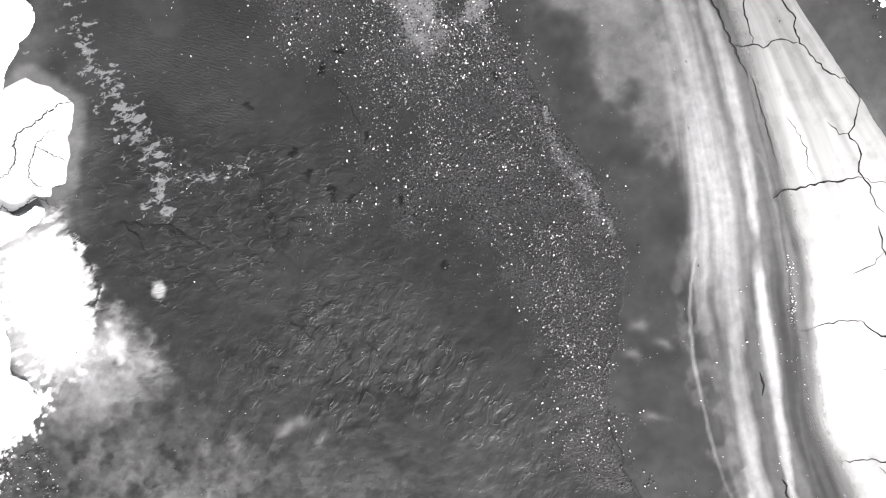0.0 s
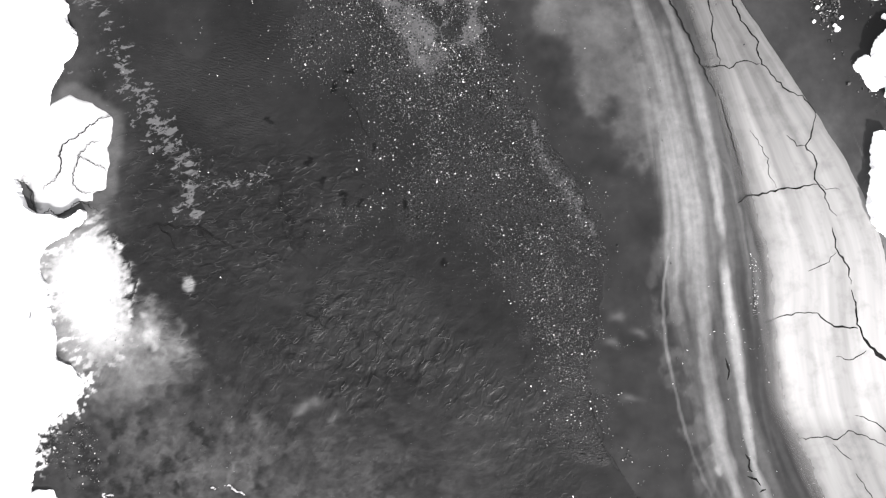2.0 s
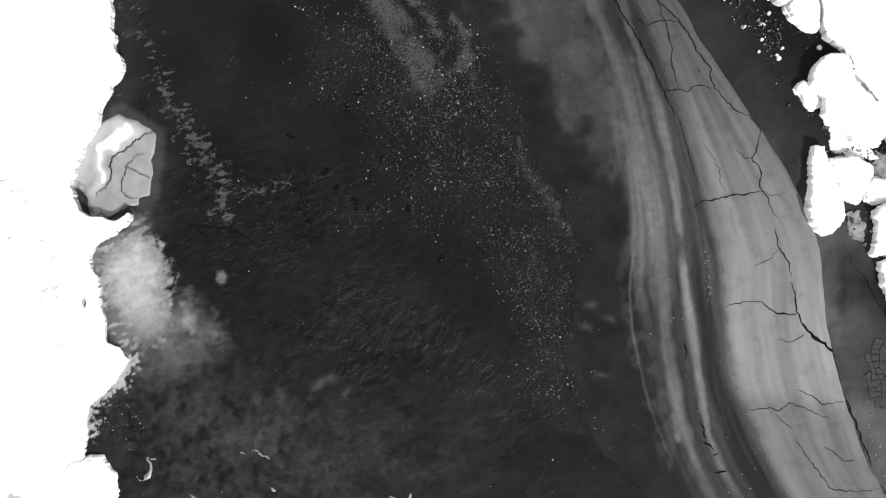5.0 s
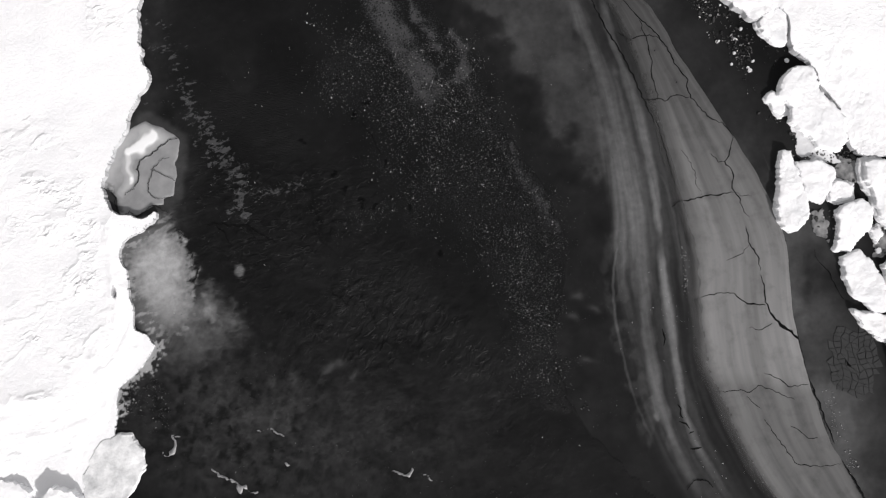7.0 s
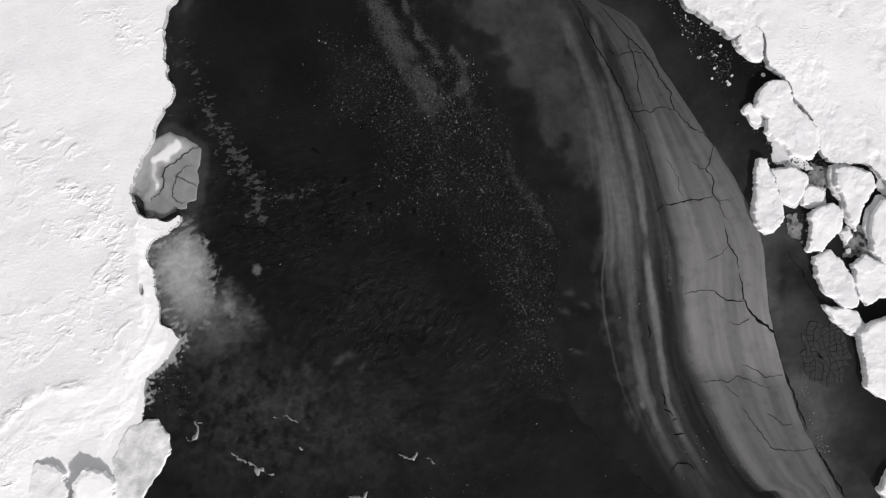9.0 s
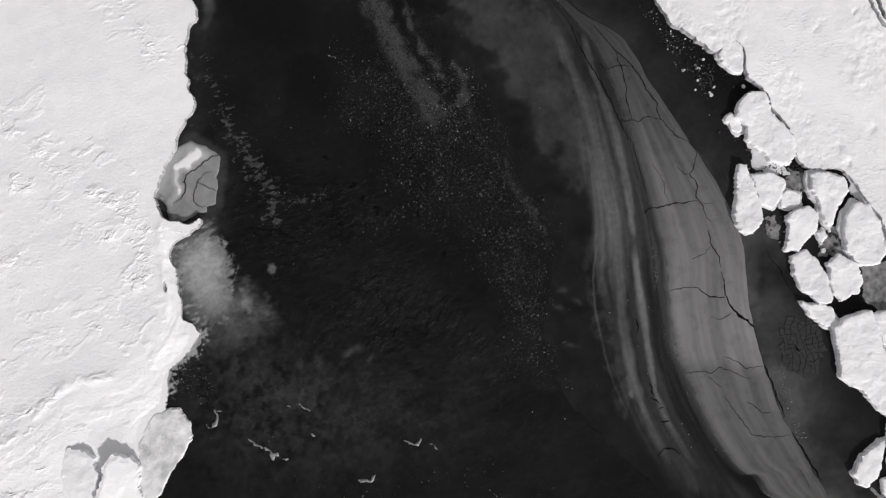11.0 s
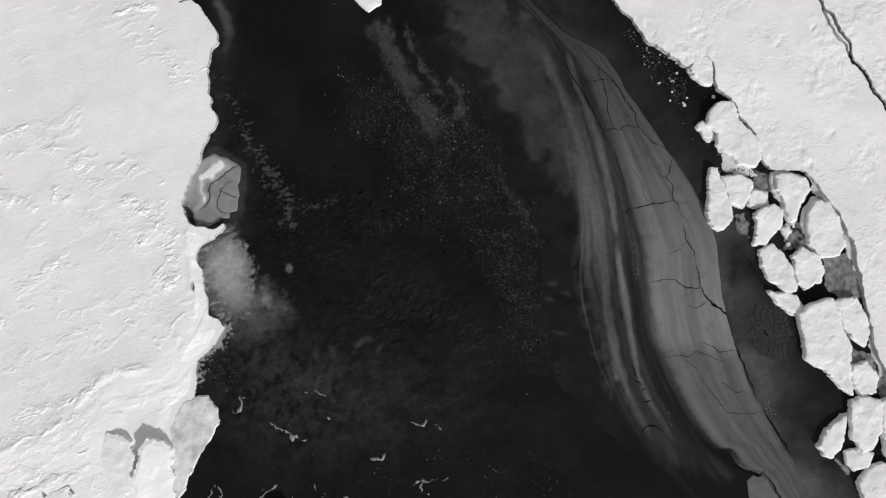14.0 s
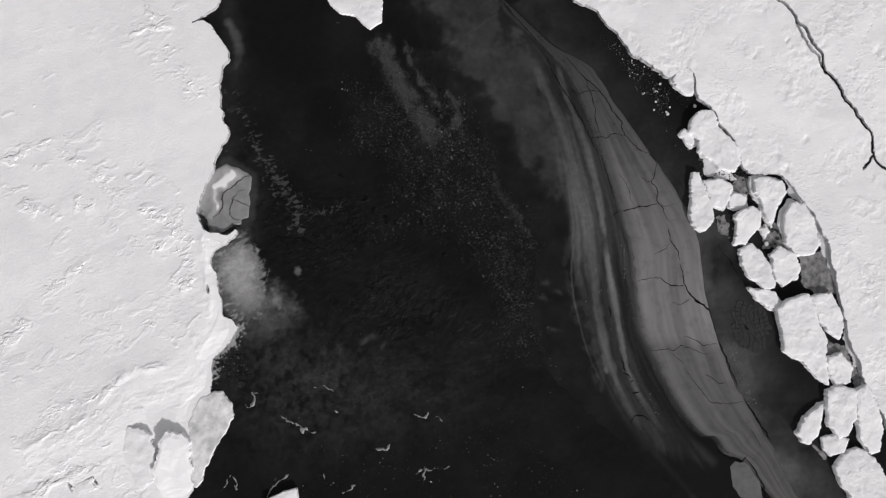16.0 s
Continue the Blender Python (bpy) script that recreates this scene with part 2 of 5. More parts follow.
    milky = mixed(n, l, times(plus(on_a, on_b), 0.42), milky, (0.03, 0.0303, 0.031))
    l.new(milky, p.inputs["Base Color"])
    p.inputs["Roughness"].default_value = 0.4
    p.inputs["IOR"].default_value = 1.31
    p.inputs["Specular IOR Level"].default_value = 0.09
    # fine wind wavelets
    wave = tex(n, l, 1.0, 1.0, 0.4, laid(-14, 0.36, 0.13))
    height = plus(times(wave.outputs["Fac"], given("wavelet"), 0.065),
                  times(on_a, 0.04), times(swell_a, given("ripple_a"), 0.24), times(on_b, 0.04), times(swell_b, given("ripple_b"), 0.25),
                  times(grain.outputs["Fac"], given("crumb"), 0.12), times(tex(n, l, 2.4, 4, 0.55, co).outputs["Fac"], given("ripple"), 0.06))
    bump(n, l, p, height, 1.0, 1.0)
    return m


WATER = water_material()


def open_water_material():
    m, n, l, p = material("black_open_water")
    l.new(ramp(n, l, tex(n, l, 0.8, 4).outputs["Fac"], [(0.3, 0.003), (0.7, 0.006)]), p.inputs["Base Color"])
    p.inputs["Roughness"].default_value = 0.2
    p.inputs["Specular IOR Level"].default_value = 0.12
    return m


DARK_LEAD = open_water_material()


def streaked_ice_material(name, stops, alpha_stops, streak=0.35, sheen=0.5, along=None):
    """New grey ice drawn out in streaks along the drift; uv runs across and along it."""
    m, n, l, p = material(name)
    uv = n.new("ShaderNodeUVMap")
    uv.uv_map = "flow"
    split = n.new("ShaderNodeSeparateXYZ")
    l.new(uv.outputs[0], split.inputs[0])
    long = n.new("ShaderNodeMapping")
    long.inputs["Scale"].default_value = (7, 0.05, 1)
    l.new(uv.outputs[0], long.inputs["Vector"])
    streaks = tex(n, l, 1.0, 3, 0.55, long.outputs[0])
    wide = n.new("ShaderNodeMapping")
    wide.inputs["Scale"].default_value = (7, 0.03, 1)
    l.new(uv.outputs[0], wide.inputs["Vector"])
    bands = tex(n, l, 1.0, 2, 0.5, wide.outputs[0])
    across = maths(n, l, "ADD", split.outputs["X"], maths(n, l, "MULTIPLY", bands.outputs["Fac"], 0.12))
    across = maths(n, l, "SUBTRACT", across, 0.06)
    base = ramp(n, l, across, stops)
    factor = maths(n, l, "ADD", maths(n, l, "MULTIPLY", streaks.outputs["Fac"], 2 * streak), 1 - streak)
    if along:
        share = n.new("ShaderNodeUVMap")
        share.uv_map = "share"
        part_of = n.new("ShaderNodeSeparateXYZ")
        l.new(share.outputs[0], part_of.inputs[0])
        factor = maths(n, l, "MULTIPLY", factor, ramp(n, l, part_of.outputs["Y"], along))
    tint = n.new("ShaderNodeVectorMath")
    tint.operation = "SCALE"
    l.new(base, tint.inputs[0])
    l.new(factor, tint.inputs["Scale"])
    l.new(tint.outputs[0], p.inputs["Base Color"])
    p.inputs["Roughness"].default_value = sheen
    p.inputs["Specular IOR Level"].default_value = 0.15
    if alpha_stops:
        soft = ramp(n, l, across, alpha_stops)
        if along:
            soft = maths(n, l, "MAXIMUM", soft, ramp(n, l, part_of.outputs["Y"], [(0.0, 0.9), (0.3, 0.85), (0.44, 0.0), (0.81, 0.0), (0.85, 1.0)]))
        mottle = tex(n, l, 0.6, 6, 0.65)
        l.new(maths(n, l, "MULTIPLY", soft, maths(n, l, "ADD", mottle.outputs["Fac"], 0.5), True), p.inputs["Alpha"])
    return m


def chip_material():
    m, n, l, p = material("white_ice_chips")
    g = n.new("ShaderNodeNewGeometry")
    l.new(ramp(n, l, g.outputs["Random Per Island"], [(0.0, 0.004), (0.3, 0.01), (0.58, 0.035), (0.8, 0.1), (0.93, 0.36), (1.0, 0.75)]), p.inputs["Base Color"])
    p.inputs["Roughness"].default_value = 0.5
    return m


CHIP_ICE = chip_material()
FROST_BITS = bare_ice_material("white_frost", (0.5, 0.5, 0.505), (0.3, 0.3, 0.305), 2.0)
SLUSH = bare_ice_material("grey_white_slush", (0.3, 0.3, 0.305), (0.14, 0.14, 0.145), 2.0)
PAN_ICE = bare_ice_material("grey_pan_ice", (0.12, 0.121, 0.123), (0.08, 0.081, 0.083), 0.7)
NILAS_ICE = bare_ice_material("dark_nilas_ice", (0.032, 0.0325, 0.033), (0.02, 0.0205, 0.021), 1.0)


# ---- the sea: one sheet to the horizon ----
FROST_STREAK = [(-27.3, 20.5), (-26, 18.5), (-25.1, 16.8), (-24.4, 15.5), (-23.8, 13.5), (-22.5, 11.6), (-21.5, 9.9), (-20.4, 8.9),
    (-20.6, 8), (-19.6, 6.9), (-18.5, 5.6), (-19.1, 3.9), (-18.5, 2.4)]
FROST_ARM = [(-18.5, 5.4), (-17.4, 4.9), (-15.5, 5.2), (-13.5, 5.6), (-13.3, 6.1)]
FROST_PATCHES = [(-20.6, 9.7), (-21, 8), (-21.7, 7.8), (-23.5, 13.2), (-22.3, 12), (-19.3, 7.5), (-18.7, 5.9), (-16.6, 4.9),
    (-14.4, 5.3)]
CHIP_EDGE = spline([(-1.5, 25), (1.5, 19.5), (3.4, 17.1), (6.6, 10.7), (10, 5.5), (12, 0.9), (12.3, -1.4), (11.5, -5.9), (11, -9.6),
    (11.6, -14.1), (13.2, -16.7), (17.3, -21.2), (22.8, -26.4)], 4)
CHIP_FIELD = [(-11.9, 21.3), (-11.5, 14.7), (-6.9, 12), (-6.2, 8.2), (-5.4, 4.4), (-9.9, 3.7), (-9.2, 1.8), (-5.4, 2.1),
    (-0.9, 1.7), (2.5, -0.9), (5.5, -4.4), (7.5, -8.9), (7.8, -12.6), (8.7, -15.5), (12.5, -16.3), (10.9, -10.4),
    (11.3, -5.9), (12.2, -1), (11.9, 1.3), (9.8, 5.5), (6.8, 10.1), (3.4, 17.1), (1.5, 20.2)]
WAVELETS = [(-22.4, 15.5), (-20.1, 15.9), (-18.6, 13.9), (-15.3, 18.6), (-11.5, 17.8), (-11.8, 12.4), (-14.4, 9.4), (-18.2, 7.5),
    (-20.4, 10.5)]
CLOUD = [(-9.5, 42.8), (-0.9, 28.6), (4.2, 22.7), (7.8, 18.4), (9.4, 13.8), (13.4, 10.7), (16.3, 7.2), (17.3, 10.6),
    (16, 17.4), (13.3, 23.6), (9, 29.9), (2.6, 42.6)]
SLUSH_CORE = [(-29.6, -0.6), (-28.4, 0.8), (-27.1, 1.3), (-25.4, 1.7), (-24.2, 0.3), (-23.5, -1.1), (-22.9, -2.2), (-23.2, -3.5),
    (-22.8, -5.1), (-22.5, -6.7), (-23.6, -8.2), (-25.1, -8.7), (-26.3, -8), (-27.6, -6.7), (-28.4, -5.2), (-28.9, -3.7), (-29.5, -2.2)]
SLUSH_SPILL = [(-25.2, -5.6), (-22.3, -4.6), (-21.4, -4.5), (-20.6, -5.1), (-20.4, -6.7), (-19.4, -7.2), (-18.9, -8.8), (-20.9, -9.8),
    (-22.5, -10.8), (-24.6, -11.1), (-25.3, -10.8), (-25.1, -8.7)]
SLUSH_LOBE = [(-22.1, -4.5), (-21.3, -4.2), (-20.5, -4.8), (-20.3, -6.7), (-21.2, -7.5), (-22.5, -6.7)]
SLUSH_WISP = [(-20, -4.8), (-19.3, -5.1), (-18.6, -6.7), (-17.8, -7.7), (-19.1, -8), (-19.8, -6.7)]
SUGAR_EDGE = [(-29.7, -15.2), (-29.9, -13.9), (-29.1, -12.3), (-27.3, -11.2), (-26.4, -9.6)]
BAND_RIGHT = [(10.4, 32.2), (16, 26.4), (20.5, 23.5), (23.6, 18.4), (27.8, 11.7), (30.9, 6.6), (33.5, 0.3), (34, -7.1),
    (35.2, -12.7), (37.4, -19.7), (40.5, -25.3), (44.3, -34), (48.8, -41.3)]
STREAKS = [  # chain, half width at start and end, paleness at start and end
    ([(12.7, 25), (13.5, 22.7), (15.2, 18.5), (17, 13.8), (18.1, 9.3), (18.8, 4.9), (19.1, 0.6), (19.3, -2.7), (19.5, -7)], 0.9, 1.1, 0.09, 0.28),
    ([(15.8, 25), (16.5, 21.6), (18.1, 16.6), (19.6, 11.6), (20.5, 7.1), (21, 2.8), (21.3, -1.1)], 0.5, 0.6, 0.1, 0.28),
    ([(18.7, 5.5), (19.1, 0.6), (19.5, -3.8), (19.8, -8.2), (20.2, -11.3), (20.6, -14.4), (21.3, -16.6), (22.4, -19.8),
    (23.9, -22.7), (25.6, -25.8)], 1.0, 0.55, 0.29, 0.13),
    ([(21, 1.7), (21.4, -2.7), (21.8, -6.5), (22.2, -9.2), (22.6, -12.4), (23.2, -16.1), (24, -18.5), (24.6, -19.8),
    (26.7, -23.4), (29.3, -26.7)], 0.5, 0.4, 0.29, 0.16),
    ([(18.8, 11), (20.4, 7.7), (21.9, 5.5), (23.1, -0.5), (23.3, -4.9), (23.6, -9.2), (24.2, -13.4), (25.5, -17.7),
    (27.5, -21.4), (29.9, -24.6)], 0.16, 0.2, 0.12, 0.04),
    ([(22.5, 4.4), (23.6, -0.5), (24, -4.9), (24.7, -9.2), (25.5, -12.9), (27, -17.2), (29.2, -21.4), (31.5, -24.6)], 0.3, 0.4, 0.16, 0.05),
    ([(17.5, 1.1), (16.9, -1), (16.6, -3.2), (16.6, -6.2), (17.1, -9.4), (17.8, -12.6), (19.2, -16.8), (20.5, -19.7)], 0.14, 0.12, 0.18, 0.05),
    ([(21.6, -19.7), (22.9, -22.8), (25.6, -26.3), (29.7, -31.4), (31.7, -34.3)], 0.5, 0.4, 0.03, 0.03),
    ([(28, 13), (30, 11.3), (31.2, 9.4), (32, 7.6), (32.4, 6.1)], 0.1, 0.1, 0.02, 0.09),
    ([(7.1, 35.4), (8.7, 33), (9.8, 31.1), (12, 28.9), (15.3, 26.7)], 0.25, 0.6, 0.05, 0.07),
    ([(-27.8, 31.4), (-26.6, 29.2), (-26, 27.1), (-26.1, 25.6), (-26.8, 23.9)], 0.55, 0.5, 0.13, 0.1),
    ([(29.4, -24.1), (35.5, -20), (37.8, -17.9), (41.1, -17.4), (44.4, -19)], 1.5, 1.2, 0.015, 0.03),
]
FLOW_LEFT = spline([(11.6, 27.2), (12.7, 25), (14, 20.5), (15.7, 13.8), (16.8, 8.2), (17.4, 2.8), (17.3, -1), (17.5, -4.8), (18.4, -9.1),
    (19.5, -14.3), (21.4, -19.8), (25, -26.1)], 3)
FLOW_RIGHT = spline([(6.2, 36.2), (8.4, 33.5), (12.7, 28.1), (17, 22.6), (19.7, 16.2), (21.3, 9.7), (22.5, 4.4), (23.6, -0.8), (23.9, -6),
    (24.2, -11.1), (25.8, -16.3), (28.1, -20.8), (30.4, -24.8), (33.6, -28.7)], 3)
SPECKLED = [  # drifts of fine frost in the chip field: chain, half width, cover
    ([(-7.4, 27), (-6, 23.6), (-4.1, 20.3), (-2.2, 17), (-0.9, 14.3)], 1.8, 0.6),
    ([(-4.1, 27), (-2.9, 23.7), (-1.5, 21.5), (-0.3, 19)], 0.7, 0.5),
    ([(1.2, 20.5), (2.1, 19.4), (2.4, 17.9), (2.1, 16)], 0.8, 0.62),
    ([(-0.9, 17.8), (0.8, 16.2), (2.4, 15.5)], 0.2, 0.45),
    ([(6.8, 9.4), (7.7, 7.2), (9, 5.5), (10.3, 2.8), (11.5, 0.9)], 0.45, 0.42),
]
MOTTLE = [(17.2, 0), (16.6, -3.7), (17, -7.5), (17.9, -11.2), (18.8, -15), (20.6, -19.2)]
SHORE_FOOT = [(-28, 35.2), (-26.9, 29.1), (-26.6, 25.2), (-27.6, 21.5), (-27, 16.9), (-27.4, 14), (-28.3, 11), (-25.6, 10.9),
    (-24.2, 8.7), (-24.4, 4.6), (-25, 2.8)]
SLAB_SKIRT = [(-28.3, 12.1), (-27.2, 12.3), (-25.4, 10.9), (-24.1, 10.1), (-24.1, 8.5), (-24.5, 4.7), (-25.3, 3.5), (-26.9, 2.6),
    (-29.7, 2.2), (-31.3, 5), (-31.2, 8.2), (-29.6, 10.6)]
HOLES = [(-5, 7.8), (-12.9, 9.9), (-10.1, 6.7), (-7.1, 3.9), (-5.9, 3.4), (-4.7, 4.4), (-2.7, 3.6), (-1.7, 2.6), (-7.9, 12.4),
    (-10.1, 15.5), (-3.6, 9.7), (3, 7.7), (-6.9, 13.6), (-9, 5.4), (3.9, 11.9), (-0.1, -0.9)]
PALE_SPOTS = [(-9.3, -11.1), (-10.2, -11.4), (-10.6, -11.8), (-8, -12.2), (-15.6, -13), (-13.7, -12.5), (13.1, -5.2), (12.6, -7),
    (14.8, -6.3), (13.7, -11.2)]
LONE_PATCH = [(-19.2, -1.9), (-18.6, -1.7), (-18.3, -2.3), (-18.4, -3), (-18.9, -3.2), (-19.2, -2.7)]


def sea_shape(X, Y):
    near = smooth(85, 60, np.hypot(X, Y))
    warp_x, warp_y = 2.2 * fbm(X * 0.25, Y * 0.25, 5, 3), 2.2 * fbm(X * 0.25, Y * 0.25, 9, 3)
    tremble_x, tremble_y = 0.6 * fbm(X * 0.9, Y * 0.9, 6, 3), 0.6 * fbm(X * 0.9, Y * 0.9, 7, 3)
    # slush ridges pushed up by the wind, lying across the lead
    turn = radians(-18) + 0.5 * fbm(X * 0.06, Y * 0.06, 11, 2)
    u, v = X * np.cos(turn) - Y * np.sin(turn) + 0.25 * warp_x + 0.5 * tremble_x, X * np.sin(turn) + Y * np.cos(turn) + 0.3 * warp_y + 0.5 * tremble_y
    phase = v * 7.4 + 2.6 * fbm(X * 0.3, Y * 0.3, 3, 2) + 1.8 * fbm(X * 0.9, Y * 0.9, 13, 2)
    phase2 = (v * 0.8 + u * 0.5) * 9.0 + 3.0 * fbm(X * 0.4, Y * 0.4, 14, 2)
    middle = 1.1 * blob(X, Y, -8, -5, 13, 9, -20) + 0.9 * blob(X, Y, -17, 2, 6, 6, 0) + 0.7 * blob(X, Y, 2, -13, 12, 9, 0) + 0.5 * blob(X, Y, -10, 3, 8, 5, 0)
    amount = np.clip(middle * (0.8 + 0.5 * fbm(X * 0.22, Y * 0.22, 21, 3)), 0, 1)
    broken = smooth(-0.15, 0.4, fbm(u * 0.55, v * 0.9, 22, 3))
    other = smooth(0.0, 0.5, fbm(X * 0.4 + 9, Y * 0.4, 26, 3))
    crest = np.maximum(smooth(0.55, 1.0, np.sin(phase)) * broken, smooth(0.6, 1.0, np.sin(phase2)) * other)
    swell = fbm(u * 0.5, v * 1.1, 23, 2)
    chips = smooth(-0.8, 1.6, inside_distance(X + 0.6 * tremble_x, Y + 0.6 * tremble_y, CHIP_FIELD, 5) + 1.2 * fbm(X * 0.3, Y * 0.3, 24, 3))
    Z = amount * (0.008 * crest + 0.025 * swell) + near * (0.012 * fbm(X * 0.7, Y * 0.7, 4, 3) + 0.012 * chips * fbm(X * 2.6, Y * 2.6, 8, 3))
    # milky frazil under the surface
    banks = inside_distance(X + 0.4 * warp_x, Y + 0.4 * warp_y, CLOUD, 6) + 1.9 * fbm(X * 0.42, Y * 0.42, 31, 5)
    cloud = np.clip(smooth(-0.5, 1.5, banks) * (0.045 + 0.022 * fbm(X * 0.45, Y * 0.45, 32, 5)) + 0.012 * smooth(-2.4, 0.5, banks), 0, 1)
    feather_x, feather_y = 0.5 * fbm(X * 1.6, Y * 2.6, 44, 4), 0.5 * fbm(X * 1.6, Y * 2.6, 45, 4)
    grain = fbm(X * 3.5, Y * 3.5, 41, 4)
    teeth = fbm((X * 0.9 + Y * 0.42) * 0.8, (Y * 0.9 - X * 0.42) * 2.6, 48, 4)
    pool = inside_distance(X + 0.35 * tremble_x + 0.5 * feather_x, Y + 0.35 * tremble_y + 0.5 * feather_y, SLUSH_CORE, 6) + 0.45 * teeth * smooth(-21, -25, X)
    core = smooth(-0.2, 0.45, pool + 0.2 * grain) * (0.32 + 0.36 * smooth(0.0, 2.2, pool) + 0.06 * grain + 0.06 * fbm(X * 0.7, Y * 0.7, 56, 3)) * (0.4 + 0.6 * smooth(-8.6, -3, Y))
    core = core + 0.25 * np.exp(-(pool / 0.4) ** 2) * smooth(0.1, 0.4, fbm(X * 1.8, Y * 1.8, 58, 4)) * smooth(-25.5, -24, X)
    comb = 0.5 * smooth(-1.8, 0.0, pool) * (0.4 + 0.6 * smooth(-0.1, 0.4, teeth + 0.5 * grain)) * smooth(-24, -27, X)
    spread = inside_distance(X + 0.3 * warp_x + feather_x, Y + 0.3 * warp_y + feather_y, SLUSH_SPILL, 6)
    spill = smooth(-1.6, 1.6, spread) * np.clip(0.18 + 0.08 * fbm(X * 0.5, Y * 0.5, 42, 6) + 0.04 * fbm(X * 2.4, Y * 2.4, 49, 4), 0, 1) * (0.25 + 0.75 * smooth(-11.5, -6.5, Y))
    for chain, pale in ((SLUSH_LOBE, 0.24), (SLUSH_WISP, 0.06)):
        spill = np.maximum(spill, pale * smooth(-0.2, 0.7, inside_distance(X + 0.7 * tremble_x, Y + 0.7 * tremble_y, chain, 4)) * (1 + 0.6 * fbm(X * 0.9, Y * 0.9, 59, 4)))
    d, along = line_distance(X + 0.3 * tremble_x, Y + 0.3 * tremble_y, SUGAR_EDGE, 5)
    sugar = 0.6 * smooth(-0.1, 0.35, fbm(X * 3.6, Y * 3.6, 57, 4) + 0.65 - 0.9 * d) * smooth(1.8, 0.4, d)
    core = np.maximum(np.maximum(core, comb), sugar)
    low = blob(X, Y, -22, -14, 9, 6, -30) * 0.036 + blob(X, Y, -12, -19, 14, 7, 5) * 0.024
    low = low * np.clip(0.75 + 0.6 * fbm(X * 0.4 + 0.2 * warp_x, Y * 0.4 + 0.2 * warp_y, 51, 4) + 0.6 * fbm(X * 2.0 + feather_x, Y * 2.0 + feather_y, 52, 5), 0, 2.6)
    frazil = 0.0098 + cloud + np.maximum(core, spill) + low + 0.008 * np.clip(fbm(X * 0.15, Y * 0.15, 61, 4), 0, 1) * near
    # smoother and paler skin beyond the chip field, darker water by the pack
    edge, along = line_distance(X + 0.25 * tremble_x, Y + 0.25 * tremble_y, CHIP_EDGE, 6)
    beyond = np.where(inside_distance(X + 0.25 * tremble_x, Y + 0.25 * tremble_y, CHIP_EDGE + [(70, -70), (70, 70)]) > 0, 1.0, 0.0)
    band, along = line_distance(X, Y, BAND_RIGHT, 16)
    frazil += beyond * smooth(30, 14, X) * (0.0095 + 0.006 * fbm(X * 0.5, Y * 0.5, 62, 4))
    right = np.where(inside_distance(X, Y, BAND_RIGHT + [(70, -70), (70, 70)]) > 0, 1.0, 0.0)
    frazil += 0.1 * right * (0.25 + 0.75 * smooth(14, -4, Y)) * np.exp(-(band / 5.0) ** 2) * (1 + 0.7 * fbm(X * 0.25 + 0.2 * warp_x, Y * 0.25, 63, 4))
    # grey streaks drawn out along the drift
    cross = np.where(right > 0, -band, band)
    to_left, run = line_distance(X, Y, FLOW_LEFT, 14)
    to_right, run = line_distance(X, Y, FLOW_RIGHT, 14)
    flow = to_left / (to_left + to_right)
    drawn = fbm(flow * 6 + 0.1 * warp_x, Y * 0.07, 68, 4)
    fine_drawn = fbm(flow * 22 + 0.2 * warp_x, Y * 0.16, 69, 3)
    between = inside_distance(X, Y, FLOW_LEFT + FLOW_RIGHT[::-1], 5)
    fill = smooth(-1.3, 0.5, between + 0.3 * fine_drawn) * smooth(36, 26, Y) * (0.33 + 0.67 * smooth(19, 9, Y)) * (0.7 + 0.3 * smooth(-18, -11, Y))
    fill = fill * (0.058 + 0.095 * smooth(-5, 1, Y) * smooth(0.75, 0.35, flow) * smooth(14, 5, Y))
    frazil += fill * np.clip(0.85 + 0.6 * drawn + 0.1 * fine_drawn, 0.25, 2)
    for k, (chain, w0, w1, a0, a1) in enumerate(STREAKS):
        d, run = line_distance(X + 0.12 * tremble_x, Y + 0.12 * tremble_y, spline(chain, 4), 4)
        w = (w0 + (w1 - w0) * run) * (1 + 0.35 * fbm(run * 9 + 5 * k, run * 0 + k, 46, 3))
        ends = smooth(0.0, 0.12, run) * smooth(1.0, 0.85, run)
        frazil = np.maximum(frazil, 0.88 * (a0 + (a1 - a0) * run) * smooth(w * 1.7, w * 0.2, d) * ends * np.clip(0.95 + 0.14 * fine_drawn + 0.3 * drawn + 0.25 * fbm(run * 7 + 3 * k, run * 0 + 9 + k, 47, 3), 0.3, 1.5))
    d, along = line_distance(X + 0.4 * tremble_x, Y + 0.4 * tremble_y, MOTTLE, 4)
    frazil += smooth(1.6, 0.9, d) * (0.14 * smooth(0.72, 0.94, ridged(X * 0.42 + 0.2 * tremble_x, Y * 0.26, 64, 2)) + 0.03 * smooth(-0.2, 0.5, fbm(X * 0.9, Y * 0.6, 64, 4)))
    for k, (x, y) in enumerate(PALE_SPOTS):
        frazil += 0.05 * blob(X + 0.4 * tremble_x, Y + 0.4 * tremble_y, x, y, 0.45 + 0.1 * (k % 3), 0.35, 20 * k)
    frazil += 0.2 * smooth(-0.1, 0.25, inside_distance(X + 0.2 * tremble_x, Y + 0.2 * tremble_y, LONE_PATCH, 5))
    d, run = line_distance(X + 0.5 * tremble_x, Y + 0.5 * tremble_y, SHORE_FOOT, 5)
    frazil += 0.022 * np.exp(-(d / 1.6) ** 2) * np.clip(0.8 + 0.7 * fbm(X * 0.6, Y * 0.6, 43, 4), 0, 2)
